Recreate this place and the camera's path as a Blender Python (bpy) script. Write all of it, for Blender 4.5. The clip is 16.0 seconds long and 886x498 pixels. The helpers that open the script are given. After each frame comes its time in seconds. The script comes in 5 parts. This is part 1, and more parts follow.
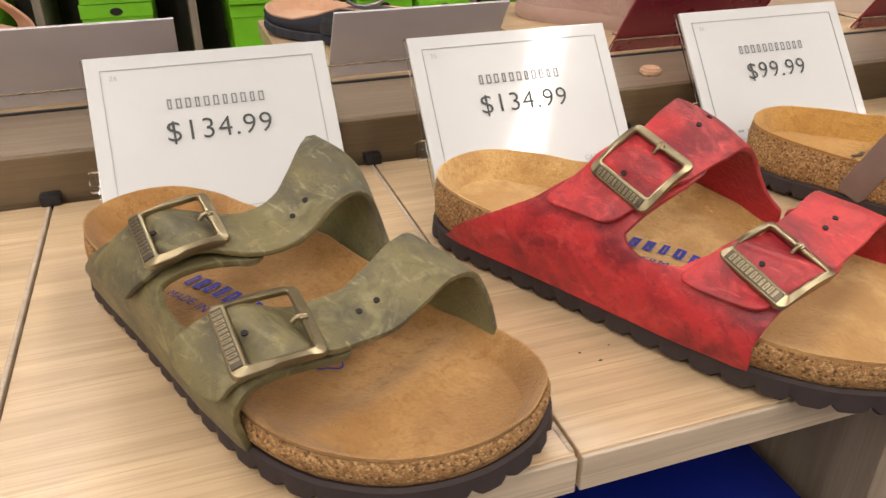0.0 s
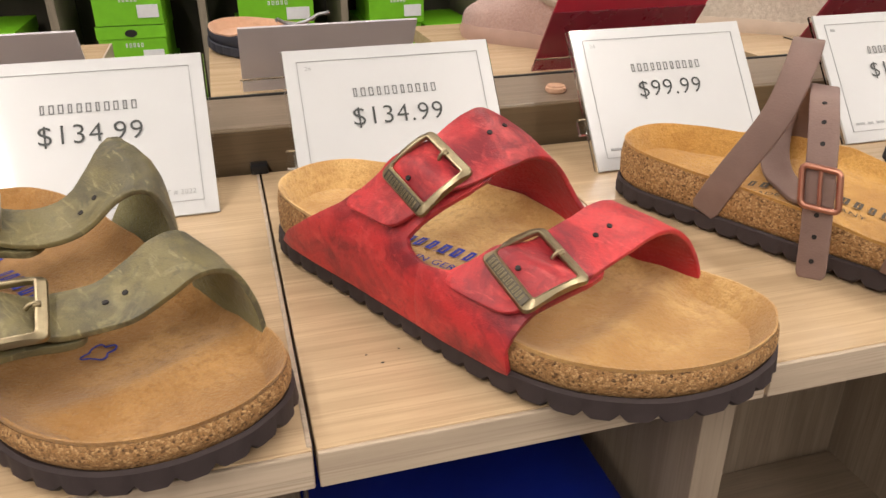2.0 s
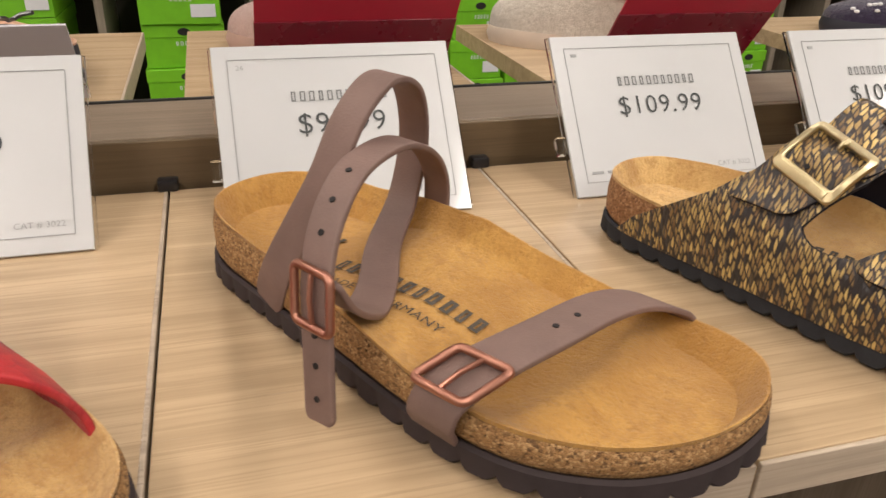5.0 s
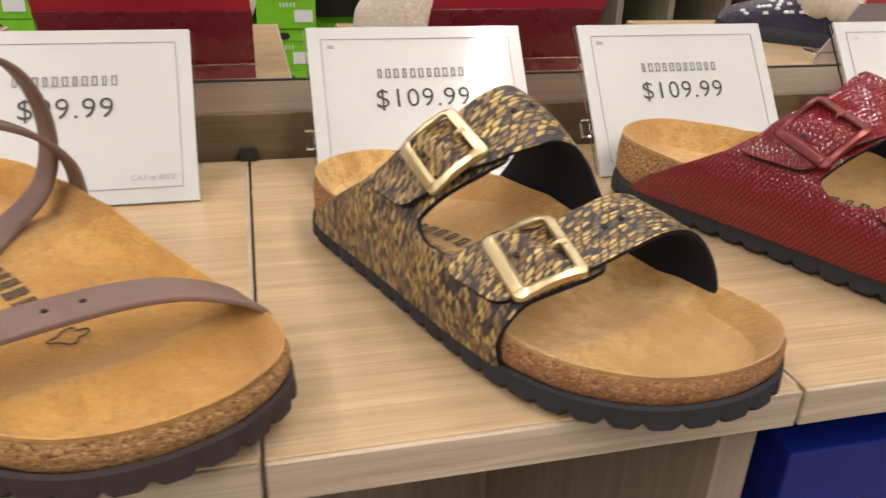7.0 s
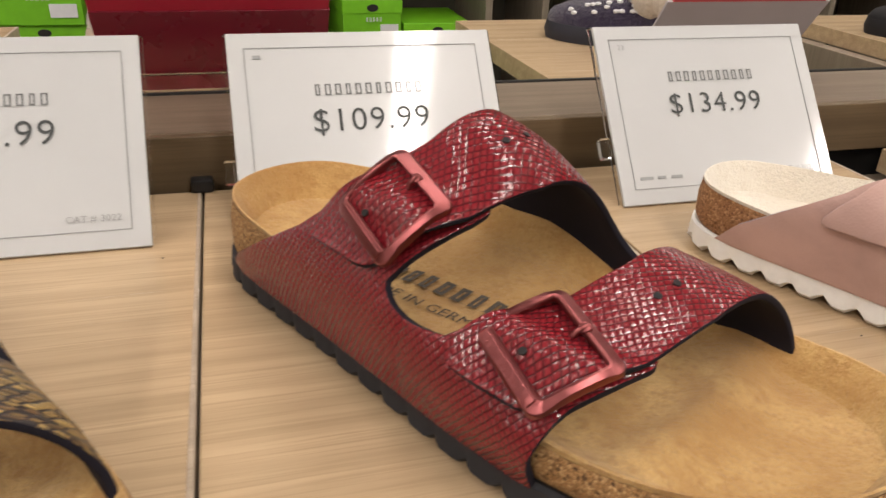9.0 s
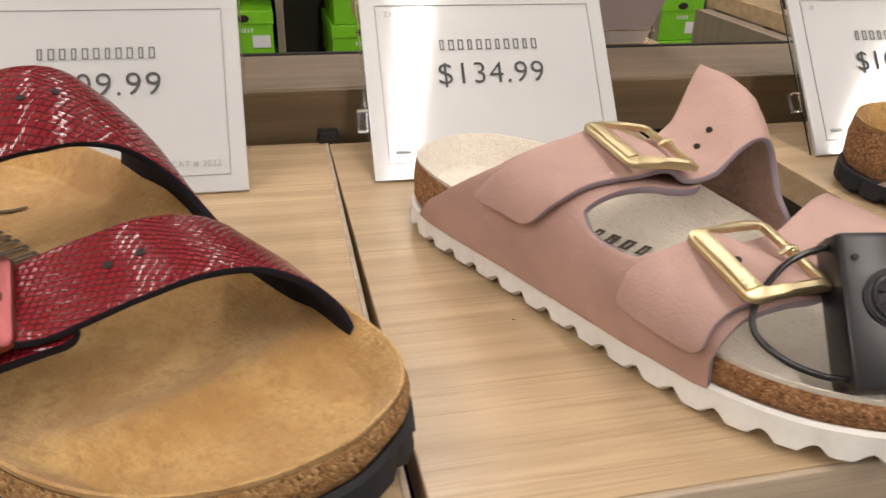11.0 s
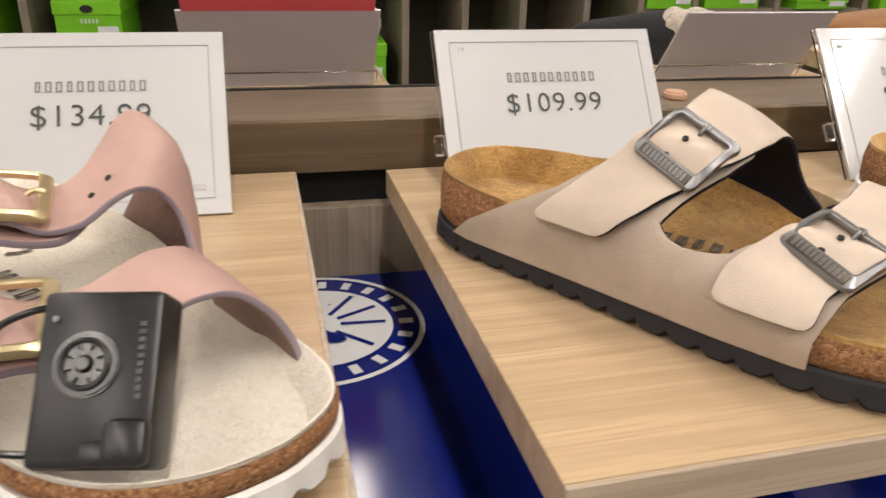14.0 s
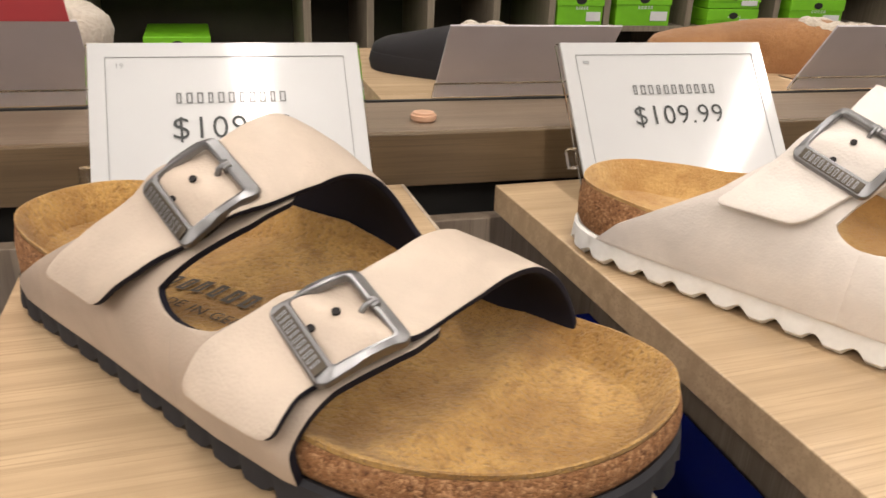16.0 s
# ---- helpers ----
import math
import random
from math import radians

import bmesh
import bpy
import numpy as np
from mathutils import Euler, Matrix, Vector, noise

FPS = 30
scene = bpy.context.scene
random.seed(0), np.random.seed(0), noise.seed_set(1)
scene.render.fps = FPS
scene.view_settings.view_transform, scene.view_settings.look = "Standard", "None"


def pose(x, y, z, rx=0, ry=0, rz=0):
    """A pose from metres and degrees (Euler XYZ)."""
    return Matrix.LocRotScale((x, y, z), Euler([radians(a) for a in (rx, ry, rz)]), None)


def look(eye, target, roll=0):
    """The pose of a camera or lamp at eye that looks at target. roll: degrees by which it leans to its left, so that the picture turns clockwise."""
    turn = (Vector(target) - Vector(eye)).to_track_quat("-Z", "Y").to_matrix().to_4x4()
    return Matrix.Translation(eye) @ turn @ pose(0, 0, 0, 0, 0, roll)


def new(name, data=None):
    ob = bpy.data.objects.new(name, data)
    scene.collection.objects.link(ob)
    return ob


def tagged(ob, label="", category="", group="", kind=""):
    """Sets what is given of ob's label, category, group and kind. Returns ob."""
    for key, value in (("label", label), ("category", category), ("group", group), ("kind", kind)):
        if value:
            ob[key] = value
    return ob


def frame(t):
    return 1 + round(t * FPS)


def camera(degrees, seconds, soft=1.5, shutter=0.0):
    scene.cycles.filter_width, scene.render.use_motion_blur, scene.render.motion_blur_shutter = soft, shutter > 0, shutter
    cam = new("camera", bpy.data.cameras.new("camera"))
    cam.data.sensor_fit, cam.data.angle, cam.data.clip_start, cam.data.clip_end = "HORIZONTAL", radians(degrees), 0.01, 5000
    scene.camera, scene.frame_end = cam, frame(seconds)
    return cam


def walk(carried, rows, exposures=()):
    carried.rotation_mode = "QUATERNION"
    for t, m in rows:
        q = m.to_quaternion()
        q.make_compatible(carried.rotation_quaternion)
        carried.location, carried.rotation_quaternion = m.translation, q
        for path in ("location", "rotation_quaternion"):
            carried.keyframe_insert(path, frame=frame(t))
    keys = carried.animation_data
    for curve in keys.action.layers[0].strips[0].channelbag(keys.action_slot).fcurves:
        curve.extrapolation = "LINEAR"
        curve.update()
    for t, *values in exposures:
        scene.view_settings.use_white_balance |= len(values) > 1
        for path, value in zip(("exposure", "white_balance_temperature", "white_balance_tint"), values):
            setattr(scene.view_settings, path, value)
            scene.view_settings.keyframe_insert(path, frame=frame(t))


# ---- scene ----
cam = camera(60.4, 16.0, shutter=0.3)
PATH = [
    (0, (-0.1145, -0.1822, 1.1985), (0.4568, 1.4824, 0.2484), -0.21),
    (0.5, (-0.0917, -0.1902, 1.1955), (0.4638, 1.4888, 0.2616), -0.17),
    (1, (-0.0664, -0.2002, 1.1944), (0.4661, 1.4916, 0.2701), -0.17),
    (1.5, (-0.0384, -0.2137, 1.1947), (0.4689, 1.4960, 0.2894), -0.26),
    (2, (-0.0133, -0.2243, 1.1919), (0.4733, 1.4990, 0.3010), -0.32),
    (2.5, (0.0089, -0.2225, 1.1897), (0.4907, 1.5111, 0.3165), -0.20),
    (3, (0.0520, -0.2137, 1.1846), (0.5452, 1.5202, 0.3183), 0.14),
    (3.5, (0.1181, -0.1851, 1.1836), (0.6230, 1.5445, 0.3154), 0.49),
    (4, (0.1680, -0.1658, 1.1794), (0.6948, 1.5503, 0.2976), 1.05),
    (4.2, (0.1814, -0.1608, 1.1797), (0.7220, 1.5500, 0.2960), 1.31),
    (6.3, (0.3331, -0.1941, 1.1801), (0.8073, 1.5328, 0.2897), 2.38),
    (6.5, (0.3528, -0.1997, 1.1763), (0.8188, 1.5345, 0.2957), 2.12),
    (7, (0.4051, -0.2008, 1.1713), (0.8563, 1.5441, 0.3042), 1.89),
    (7.5, (0.4703, -0.1813, 1.1684), (0.9270, 1.5661, 0.3094), 1.92),
    (8, (0.5260, -0.1596, 1.1712), (0.9928, 1.5884, 0.3186), 1.77),
    (8.5, (0.5741, -0.1384, 1.1685), (1.0514, 1.6038, 0.3100), 1.63),
    (9, (0.6222, -0.1167, 1.1620), (1.1221, 1.6093, 0.2840), 2.00),
    (9.5, (0.6678, -0.1051, 1.1583), (1.1630, 1.6093, 0.2552), 1.94),
    (9.7, (0.6830, -0.1047, 1.1571), (1.1723, 1.6050, 0.2420), 1.95),
    (11.8, (0.8364, -0.1601, 1.1534), (1.1513, 1.5958, 0.2492), 1.05),
    (12, (0.8492, -0.1608, 1.1550), (1.1532, 1.5997, 0.2559), 0.95),
    (12.5, (0.8779, -0.1664, 1.1573), (1.1984, 1.5999, 0.2756), 1.35),
    (13, (0.9079, -0.1733, 1.1576), (1.2432, 1.6000, 0.2958), 1.51),
    (13.5, (0.9491, -0.1725, 1.1577), (1.3236, 1.6026, 0.3159), 1.64),
    (14, (0.9911, -0.1677, 1.1569), (1.4083, 1.6048, 0.3298), 1.68),
    (14.5, (1.0364, -0.1555, 1.1497), (1.4972, 1.6126, 0.3364), 1.90),
    (15, (1.0931, -0.1429, 1.1466), (1.5904, 1.6185, 0.3403), 2.36),
    (15.5, (1.1241, -0.1387, 1.1496), (1.6379, 1.6229, 0.3542), 2.29),
    (16, (1.1568, -0.1403, 1.1499), (1.6802, 1.6231, 0.3649), 2.29),
]
walk(cam, [(t, look(eye, target, roll)) for t, eye, target, roll in PATH],
     exposures=((0.0, 0.03), (1.0, 0.08), (3.0, 0.15), (3.5, -0.03), (4.0, -0.08), (6.5, 0.0), (7.5, 0.05), (8.5, -0.2), (9.5, -0.1), (10.5, -0.2), (12.0, -0.25), (13.0, -0.2), (13.5, -0.1), (15.5, 0.0), (16.0, 0.0)))
LAMP_WATT = 33

# ---------------------------------------------------------------- light
LAMP_ROWS = (-2.95, -0.86, 1.25, 3.25)      # ceiling light rows, running away from the display
LAMP_Z = 3.1
world = bpy.data.worlds.new("shop_air")
world.use_nodes = True
world.node_tree.nodes["Background"].inputs[0].default_value = (1.0, 0.96, 0.92, 1)
world.node_tree.nodes["Background"].inputs[1].default_value = 0.02
scene.world = world
for lx in LAMP_ROWS:
    for ly, share in ((-1.75, 1.4), (1.35, 0.56)):
        ld = bpy.data.lights.new("tube_light", "AREA")
        ld.shape, ld.size, ld.size_y, ld.energy, ld.color = "RECTANGLE", 0.10, 2.7, LAMP_WATT * share, (1.0, 0.902, 0.828)
        lo = new("tube_light", ld)
        lo.matrix_world = pose(lx, ly, LAMP_Z - 0.012)


# ---------------------------------------------------------------- small helpers
def part(name, bm, mat, parent=None, label="", smooth=True):
    me = bpy.data.meshes.new(name)
    bmesh.ops.recalc_face_normals(bm, faces=bm.faces)
    bm.to_mesh(me)
    bm.free()
    for m in (mat if isinstance(mat, (list, tuple)) else [mat]):
        me.materials.append(m)
    if smooth:
        for p in me.polygons:
            p.use_smooth = True
        me.set_sharp_from_angle(angle=radians(38))
    ob = new(name, me)
    if parent is not None:
        ob.parent = parent
    if label:
        tagged(ob, label)
    return ob


def add_box(bm, c, s, m=None, bevel=0.0):
    r = bmesh.ops.create_cube(bm, size=1.0)
    vs = r["verts"]
    bmesh.ops.scale(bm, verts=vs, vec=s)
    if bevel:
        es = list({e for v in vs for e in v.link_edges})
        o = bmesh.ops.bevel(bm, geom=es, offset=bevel, segments=2, affect="EDGES", profile=0.5)
        vs = list({v for f in o["faces"] for v in f.verts} | {v for v in vs if v.is_valid})
    bmesh.ops.translate(bm, verts=vs, vec=c)
    if m is not None:
        bmesh.ops.transform(bm, matrix=m, verts=vs)
    return vs


def box_bm(c, s, bevel=0.0, m=None):
    bm = bmesh.new()
    add_box(bm, c, s, m, bevel)
    return bm


def cyl_bm(r, h, seg=24, m=None, r2=None, bm=None):
    bm = bm or bmesh.new()
    o = bmesh.ops.create_cone(bm, cap_ends=True, segments=seg, radius1=r, radius2=r if r2 is None else r2, depth=h)
    if m is not None:
        bmesh.ops.transform(bm, matrix=m, verts=o["verts"])
    return bm


def catmull(pts, n):
    p = [Vector(q) for q in pts]
    p = [p[0] * 2 - p[1]] + p + [p[-1] * 2 - p[-2]]
    segs = len(p) - 3
    out = []
    for k in range(n + 1):
        x = k / n * segs
        i = min(int(x), segs - 1)
        t = x - i
        a, b, c, d = p[i:i + 4]
        out.append(0.5 * (2 * b + (c - a) * t + (2 * a - 5 * b + 4 * c - d) * t * t + (3 * b - a - 3 * c + d) * t ** 3))
    return out


def tube_bm(path, radius, seg=8, closed=False, bm=None):
    bm = bm or bmesh.new()
    n = len(path)
    rings = []
    ref = None
    for i, p in enumerate(path):
        q0 = path[i - 1] if (i or closed) else path[0]
        q1 = path[(i + 1) % n] if (i < n - 1 or closed) else path[-1]
        t = (q1 - q0).normalized()
        if ref is None:
            ref = t.orthogonal().normalized()
        ref = (ref - t * ref.dot(t)).normalized()
        b = t.cross(ref)
        rings.append([bm.verts.new(p + (ref * math.cos(a) + b * math.sin(a)) * radius) for a in (2 * math.pi * k / seg for k in range(seg))])
    for i in range(n if closed else n - 1):
        a, b = rings[i], rings[(i + 1) % n]
        for k in range(seg):
            bm.faces.new((a[k], a[(k + 1) % seg], b[(k + 1) % seg], b[k]))
    if not closed:
        bm.faces.new(rings[0])
        bm.faces.new(rings[-1])
    return bm


def interp(table, x):
    xs, ys = zip(*table)
    return float(np.interp(x, xs, ys))


def text_bm(body, size, m, align="CENTER", spacing=1.0, fat=0.0):
    cu = bpy.data.curves.new("writing", "FONT")
    cu.body, cu.size, cu.align_x, cu.space_character, cu.offset, cu.resolution_u = body, size, align, spacing, fat, 3
    ob = bpy.data.objects.new("writing", cu)
    me = bpy.data.meshes.new_from_object(ob)
    bm = bmesh.new()
    bm.from_mesh(me)
    bmesh.ops.transform(bm, matrix=m, verts=bm.verts)
    bpy.data.objects.remove(ob)
    bpy.data.curves.remove(cu)
    bpy.data.meshes.remove(me)
    return bm


def thing(name, label, category, m=None, group="", kind=""):
    ob = new(name)
    ob.empty_display_size = 0.03
    if m is not None:
        ob.matrix_world = m
    return tagged(ob, label, category, group, kind)


# ---------------------------------------------------------------- materials
class Mat:
    """Small node builder round one Principled surface."""

    def __init__(self, name, rough=0.5, metal=0.0, color=(0.5, 0.5, 0.5), spec=0.5):
        self.m = bpy.data.materials.new(name)
        self.m.use_nodes = True
        self.t = self.m.node_tree
        self.b = self.t.nodes["Principled BSDF"]
        self.b.inputs["Base Color"].default_value = (*color, 1)
        self.b.inputs["Roughness"].default_value = rough
        self.b.inputs["Metallic"].default_value = metal
        self.b.inputs["Specular IOR Level"].default_value = spec
        self.co = None

    def node(self, kind, **kw):
        n = self.t.nodes.new(kind)
        for k, v in kw.items():
            if k in n.inputs:
                n.inputs[k].default_value = v
        return n

    def link(self, a, b):
        self.t.links.new(a, b)

    def coords(self, scale=(1, 1, 1), uv=False, rnd=0.0, rot=(0, 0, 0)):
        tc = self.node("ShaderNodeTexCoord")
        mp = self.node("ShaderNodeMapping")
        mp.inputs["Scale"].default_value = scale
        mp.inputs["Rotation"].default_value = rot
        src = tc.outputs["UV" if uv else "Object"]
        if rnd:
            oi = self.node("ShaderNodeObjectInfo")
            sc = self.node("ShaderNodeVectorMath")
            sc.operation = "SCALE"
            sc.inputs[0].default_value = (rnd, rnd * 1.7, rnd * 0.6)
            self.link(oi.outputs["Random"], sc.inputs["Scale"])
            ad = self.node("ShaderNodeVectorMath")
            self.link(src, ad.inputs[0])
            self.link(sc.outputs[0], ad.inputs[1])
            src = ad.outputs[0]
        self.link(src, mp.inputs["Vector"])
        return mp.outputs[0]

    def noise(self, co, scale, detail=4.0, rough=0.55, dist=0.0):
        n = self.node("ShaderNodeTexNoise", Scale=scale, Detail=detail, Roughness=rough, Distortion=dist)
        self.link(co, n.inputs["Vector"])
        return n.outputs["Fac"]

    def voronoi(self, co, scale, feature="F1", rnd=1.0, out="Distance"):
        n = self.t.nodes.new("ShaderNodeTexVoronoi")
        n.feature = feature
        n.inputs["Scale"].default_value = scale
        n.inputs["Randomness"].default_value = rnd
        self.link(co, n.inputs["Vector"])
        return n.outputs[out]

    def ramp(self, fac, stops):
        n = self.node("ShaderNodeValToRGB")
        e = n.color_ramp.elements
        while len(e) < len(stops):
            e.new(0.5)
        for q, (p, c) in zip(e, stops):
            q.position = p
            q.color = (*c, 1) if len(c) == 3 else c
        self.link(fac, n.inputs["Fac"])
        return n.outputs["Color"]

    def fade(self, fac, lo, hi):
        return self.ramp(fac, [(lo, (0, 0, 0)), (hi, (1, 1, 1))])

    def mix(self, fac, a, b, mode="MIX"):
        n = self.node("ShaderNodeMix")
        n.data_type, n.blend_type = "RGBA", mode
        for v, s in ((fac, n.inputs[0]), (a, n.inputs[6]), (b, n.inputs[7])):
            if isinstance(v, (int, float)):
                s.default_value = v
            elif isinstance(v, tuple):
                s.default_value = (*v, 1)
            else:
                self.link(v, s)
        return n.outputs[2]

    def color(self, c):
        self.link(c, self.b.inputs["Base Color"])

    def rough(self, fac, lo, hi):
        n = self.node("ShaderNodeMapRange")
        n.inputs["To Min"].default_value, n.inputs["To Max"].default_value = lo, hi
        self.link(fac, n.inputs["Value"])
        self.link(n.outputs[0], self.b.inputs["Roughness"])

    def bump(self, fac, dist, strength=1.0, prev=None):
        n = self.node("ShaderNodeBump", Strength=strength, Distance=dist)
        self.link(fac, n.inputs["Height"])
        if prev is not None:
            self.link(prev, n.inputs["Normal"])
        self.link(n.outputs[0], self.b.inputs["Normal"])
        return n.outputs[0]


def mat_plain(name, color, rough=0.5, metal=0.0, vary=0.12, scale=60.0, spec=0.5, bump=0.0):
    k = Mat(name, rough, metal, color, spec)
    co = k.coords()
    a = k.noise(co, scale, 5)
    b = k.noise(co, scale * 0.09, 3)
    c = k.mix(k.fade(a, 0.3, 0.7), tuple(v * (1 - vary) for v in color), tuple(min(1, v * (1 + vary)) for v in color))
    c = k.mix(k.fade(b, 0.35, 0.75), c, k.mix(0.35, c, tuple(v * (1 - 1.5 * vary) for v in color)))
    k.color(c)
    k.rough(a, max(0.02, rough - 0.07), min(1, rough + 0.07))
    if bump:
        k.bump(a, bump)
    return k.m


def mat_laminate(name, light, dark, rough=0.3, along="x"):
    """Wood-print laminate with long grain lines."""
    k = Mat(name, rough, 0, light, 0.5)
    st = (1.6, 30, 30) if along == "x" else (30, 30, 1.6) if along == "z" else (30, 1.6, 30)
    co = k.coords(st, rnd=3.1)
    g = k.noise(co, 3.2, 6, 0.62, 0.35)
    st2 = tuple(v * (1.8 if v < 5 else 7.0) for v in st)
    g2 = k.noise(k.coords(st2, rnd=5.3), 3.5, 4, 0.65)
    big = k.noise(k.coords((3, 9, 9), rnd=2.0), 1.4, 3)
    mid = tuple((a + b) / 2 for a, b in zip(light, dark))
    c = k.ramp(g, [(0.30, dark), (0.45, mid), (0.58, light), (0.74, tuple(min(1, v * 1.15) for v in light))])
    c = k.mix(k.fade(g2, 0.51, 0.62), c, k.mix(0.8, c, dark))
    c = k.mix(k.fade(big, 0.35, 0.7), c, k.mix(0.28, c, light))
    k.color(c)
    k.rough(g2, rough - 0.05, rough + 0.1)
    k.bump(g2, 0.00018, 0.6)
    return k.m


def mat_cork(name, base, light, dark):
    k = Mat(name, 0.75, 0, base, 0.3)
    co = k.coords(rnd=0.7)
    cell = k.voronoi(co, 950, "F1", 1.0, "Color")
    sep = k.node("ShaderNodeSeparateColor")
    k.link(cell, sep.inputs[0])
    c = k.ramp(sep.outputs[0], [(0.0, dark), (0.22, base), (0.62, base), (0.8, light), (1.0, light)])
    edge = k.voronoi(co, 950, "DISTANCE_TO_EDGE")
    c = k.mix(k.fade(edge, 0.0, 0.12), k.mix(0.6, c, dark), c)
    fine = k.noise(co, 1500, 3)
    c = k.mix(k.fade(fine, 0.4, 0.75), c, k.mix(0.4, c, light))
    pits = k.voronoi(co, 330, "F1")
    c = k.mix(k.fade(pits, 0.1, 0.24), k.mix(0.7, c, dark), c)
    k.color(c)
    n = k.bump(edge, 0.0009, 0.7)
    k.bump(fine, 0.0004, 0.6, n)
    return k.m


def mat_suede(name, color, dark, patch=0.55, nap=0.35):
    k = Mat(name, 0.82, 0, color, 0.15)
    k.b.inputs["Sheen Weight"].default_value = 0.18
    co = k.coords(rnd=0.9)
    fine = k.noise(co, 700, 5, 0.7)
    blot = k.noise(co, 26, 5, 0.6, 0.3)
    big = k.noise(co, 11, 3)
    c = k.mix(k.fade(blot, 0.42, 0.62), color, k.mix(min(1, patch * 1.45), color, dark))
    c = k.mix(k.fade(big, 0.40, 0.64), c, k.mix(0.65, c, dark))
    fleck = k.noise(co, 190, 5, 0.72)
    c = k.mix(k.fade(fleck, 0.50, 0.62), c, k.mix(0.65, c, dark))
    c = k.mix(k.fade(fine, 0.35, 0.65), k.mix(0.38, c, dark), c)
    pit = k.noise(k.coords((1, 1.25, 1), rnd=0.9, rot=(0, 0, 0.6)), 520, 3, 0.6, 0.4)
    c = k.mix(k.fade(pit, 0.34, 0.44), k.mix(nap * 0.5, c, tuple(v * 0.5 for v in dark)), c)
    k.color(c)
    n = k.bump(fine, 0.0010, 0.8)
    k.bump(pit, 0.0032 * nap, 0.8, n)
    return k.m


def mat_oiled(name, base, light, dark, rough=0.5):
    """Pull-up leather with scuffs, cloudy patches and pale creases."""
    k = Mat(name, rough, 0, base, 0.4)
    co = k.coords(rnd=1.3)
    cloud = k.noise(co, 30, 5, 0.6, 0.6)
    cloud2 = k.noise(co, 75, 4, 0.6, 1.2)
    scuff = k.noise(k.coords((30, 130, 60), rnd=1.3, rot=(0.3, 0.5, 0.6)), 1.5, 5, 0.6, 1.5)
    grain = k.voronoi(co, 1300, "F1")
    fine = k.noise(co, 700, 4)
    c = k.mix(k.fade(cloud, 0.42, 0.60), base, dark)
    c = k.mix(k.fade(cloud2, 0.52, 0.70), c, k.mix(0.6, c, light))
    c = k.mix(k.fade(scuff, 0.60, 0.70), c, k.mix(0.7, c, light))
    spot = k.noise(co, 160, 5, 0.7, 0.8)
    c = k.mix(k.fade(spot, 0.54, 0.66), c, k.mix(0.55, c, dark))
    nick = k.noise(k.coords((60, 420, 200), rnd=2.3, rot=(0.2, 0.4, 1.1)), 1.6, 4, 0.6, 1.0)
    c = k.mix(k.fade(nick, 0.66, 0.74), c, k.mix(0.45, c, light))
    c = k.mix(k.fade(fine, 0.35, 0.65), k.mix(0.15, c, dark), c)
    k.color(c)
    k.rough(cloud2, rough - 0.1, rough + 0.15)
    n = k.bump(grain, 0.0002, 0.5)
    k.bump(scuff, 0.0004, 0.4, n)
    return k.m


def mat_smooth_leather(name, base, rough=0.5, grain=900):
    k = Mat(name, rough, 0, base, 0.4)
    co = k.coords(rnd=1.1)
    g = k.voronoi(co, grain, "F1")
    cl = k.noise(co, 32, 4, 0.6, 0.4)
    dk = tuple(v * 0.83 for v in base)
    c = k.mix(k.fade(cl, 0.38, 0.7), base, dk)
    c = k.mix(k.fade(g, 0.0, 0.5), k.mix(0.14, c, dk), c)
    k.color(c)
    k.rough(cl, rough - 0.06, rough + 0.08)
    k.bump(g, 0.00022, 0.45)
    return k.m


def mat_snake():
    """Python-print leather: gold scales in a black net."""
    k = Mat("python_print", 0.35, 0, (0.4, 0.3, 0.15), 0.5)
    co = k.coords((2.2, 0.56, 1), uv=True, rot=(0, 0, 0.42))
    edge = k.voronoi(co, 285, "DISTANCE_TO_EDGE", 0.5)
    col = k.voronoi(co, 285, "F1", 0.5, "Color")
    sep = k.node("ShaderNodeSeparateColor")
    k.link(col, sep.inputs[0])
    blot = k.noise(co, 42, 4, 0.6, 0.5)
    gold = k.mix(sep.outputs[1], (0.66, 0.46, 0.16), (0.17, 0.092, 0.036))
    c = k.mix(k.fade(edge, 0.08, 0.20), (0.024, 0.016, 0.016), gold)
    c = k.mix(k.fade(sep.outputs[0], 0.80, 0.86), c, (0.03, 0.024, 0.024))
    c = k.mix(k.fade(blot, 0.54, 0.66), c, k.mix(0.6, c, (0.03, 0.024, 0.024)))
    k.color(c)
    k.rough(sep.outputs[2], 0.28, 0.5)
    k.bump(edge, 0.0012, 0.7)
    return k.m


def mat_lizard():
    """Glossy burgundy embossed leather with small dark scales."""
    k = Mat("lizard_emboss", 0.28, 0, (0.2, 0.01, 0.03), 0.45)
    co = k.coords((1.25, 0.82, 1), uv=True, rot=(0, 0, 0.785))
    edge = k.voronoi(co, 430, "DISTANCE_TO_EDGE", 0.2)
    d = k.voronoi(co, 430, "F1", 0.2)
    cl = k.noise(co, 30, 3)
    fine = k.noise(co, 1400, 3)
    c = k.mix(k.fade(edge, 0.03, 0.20), (0.05, 0.004, 0.007), (0.235, 0.015, 0.022))
    c = k.mix(k.fade(cl, 0.35, 0.7), c, k.mix(0.35, c, (0.14, 0.008, 0.013)))
    k.color(c)
    k.rough(fine, 0.08, 0.22)
    n = k.bump(k.fade(edge, 0.0, 0.3), 0.0003, 0.7)
    k.bump(k.noise(co, 110, 2), 0.0006, 0.35, n)
    return k.m


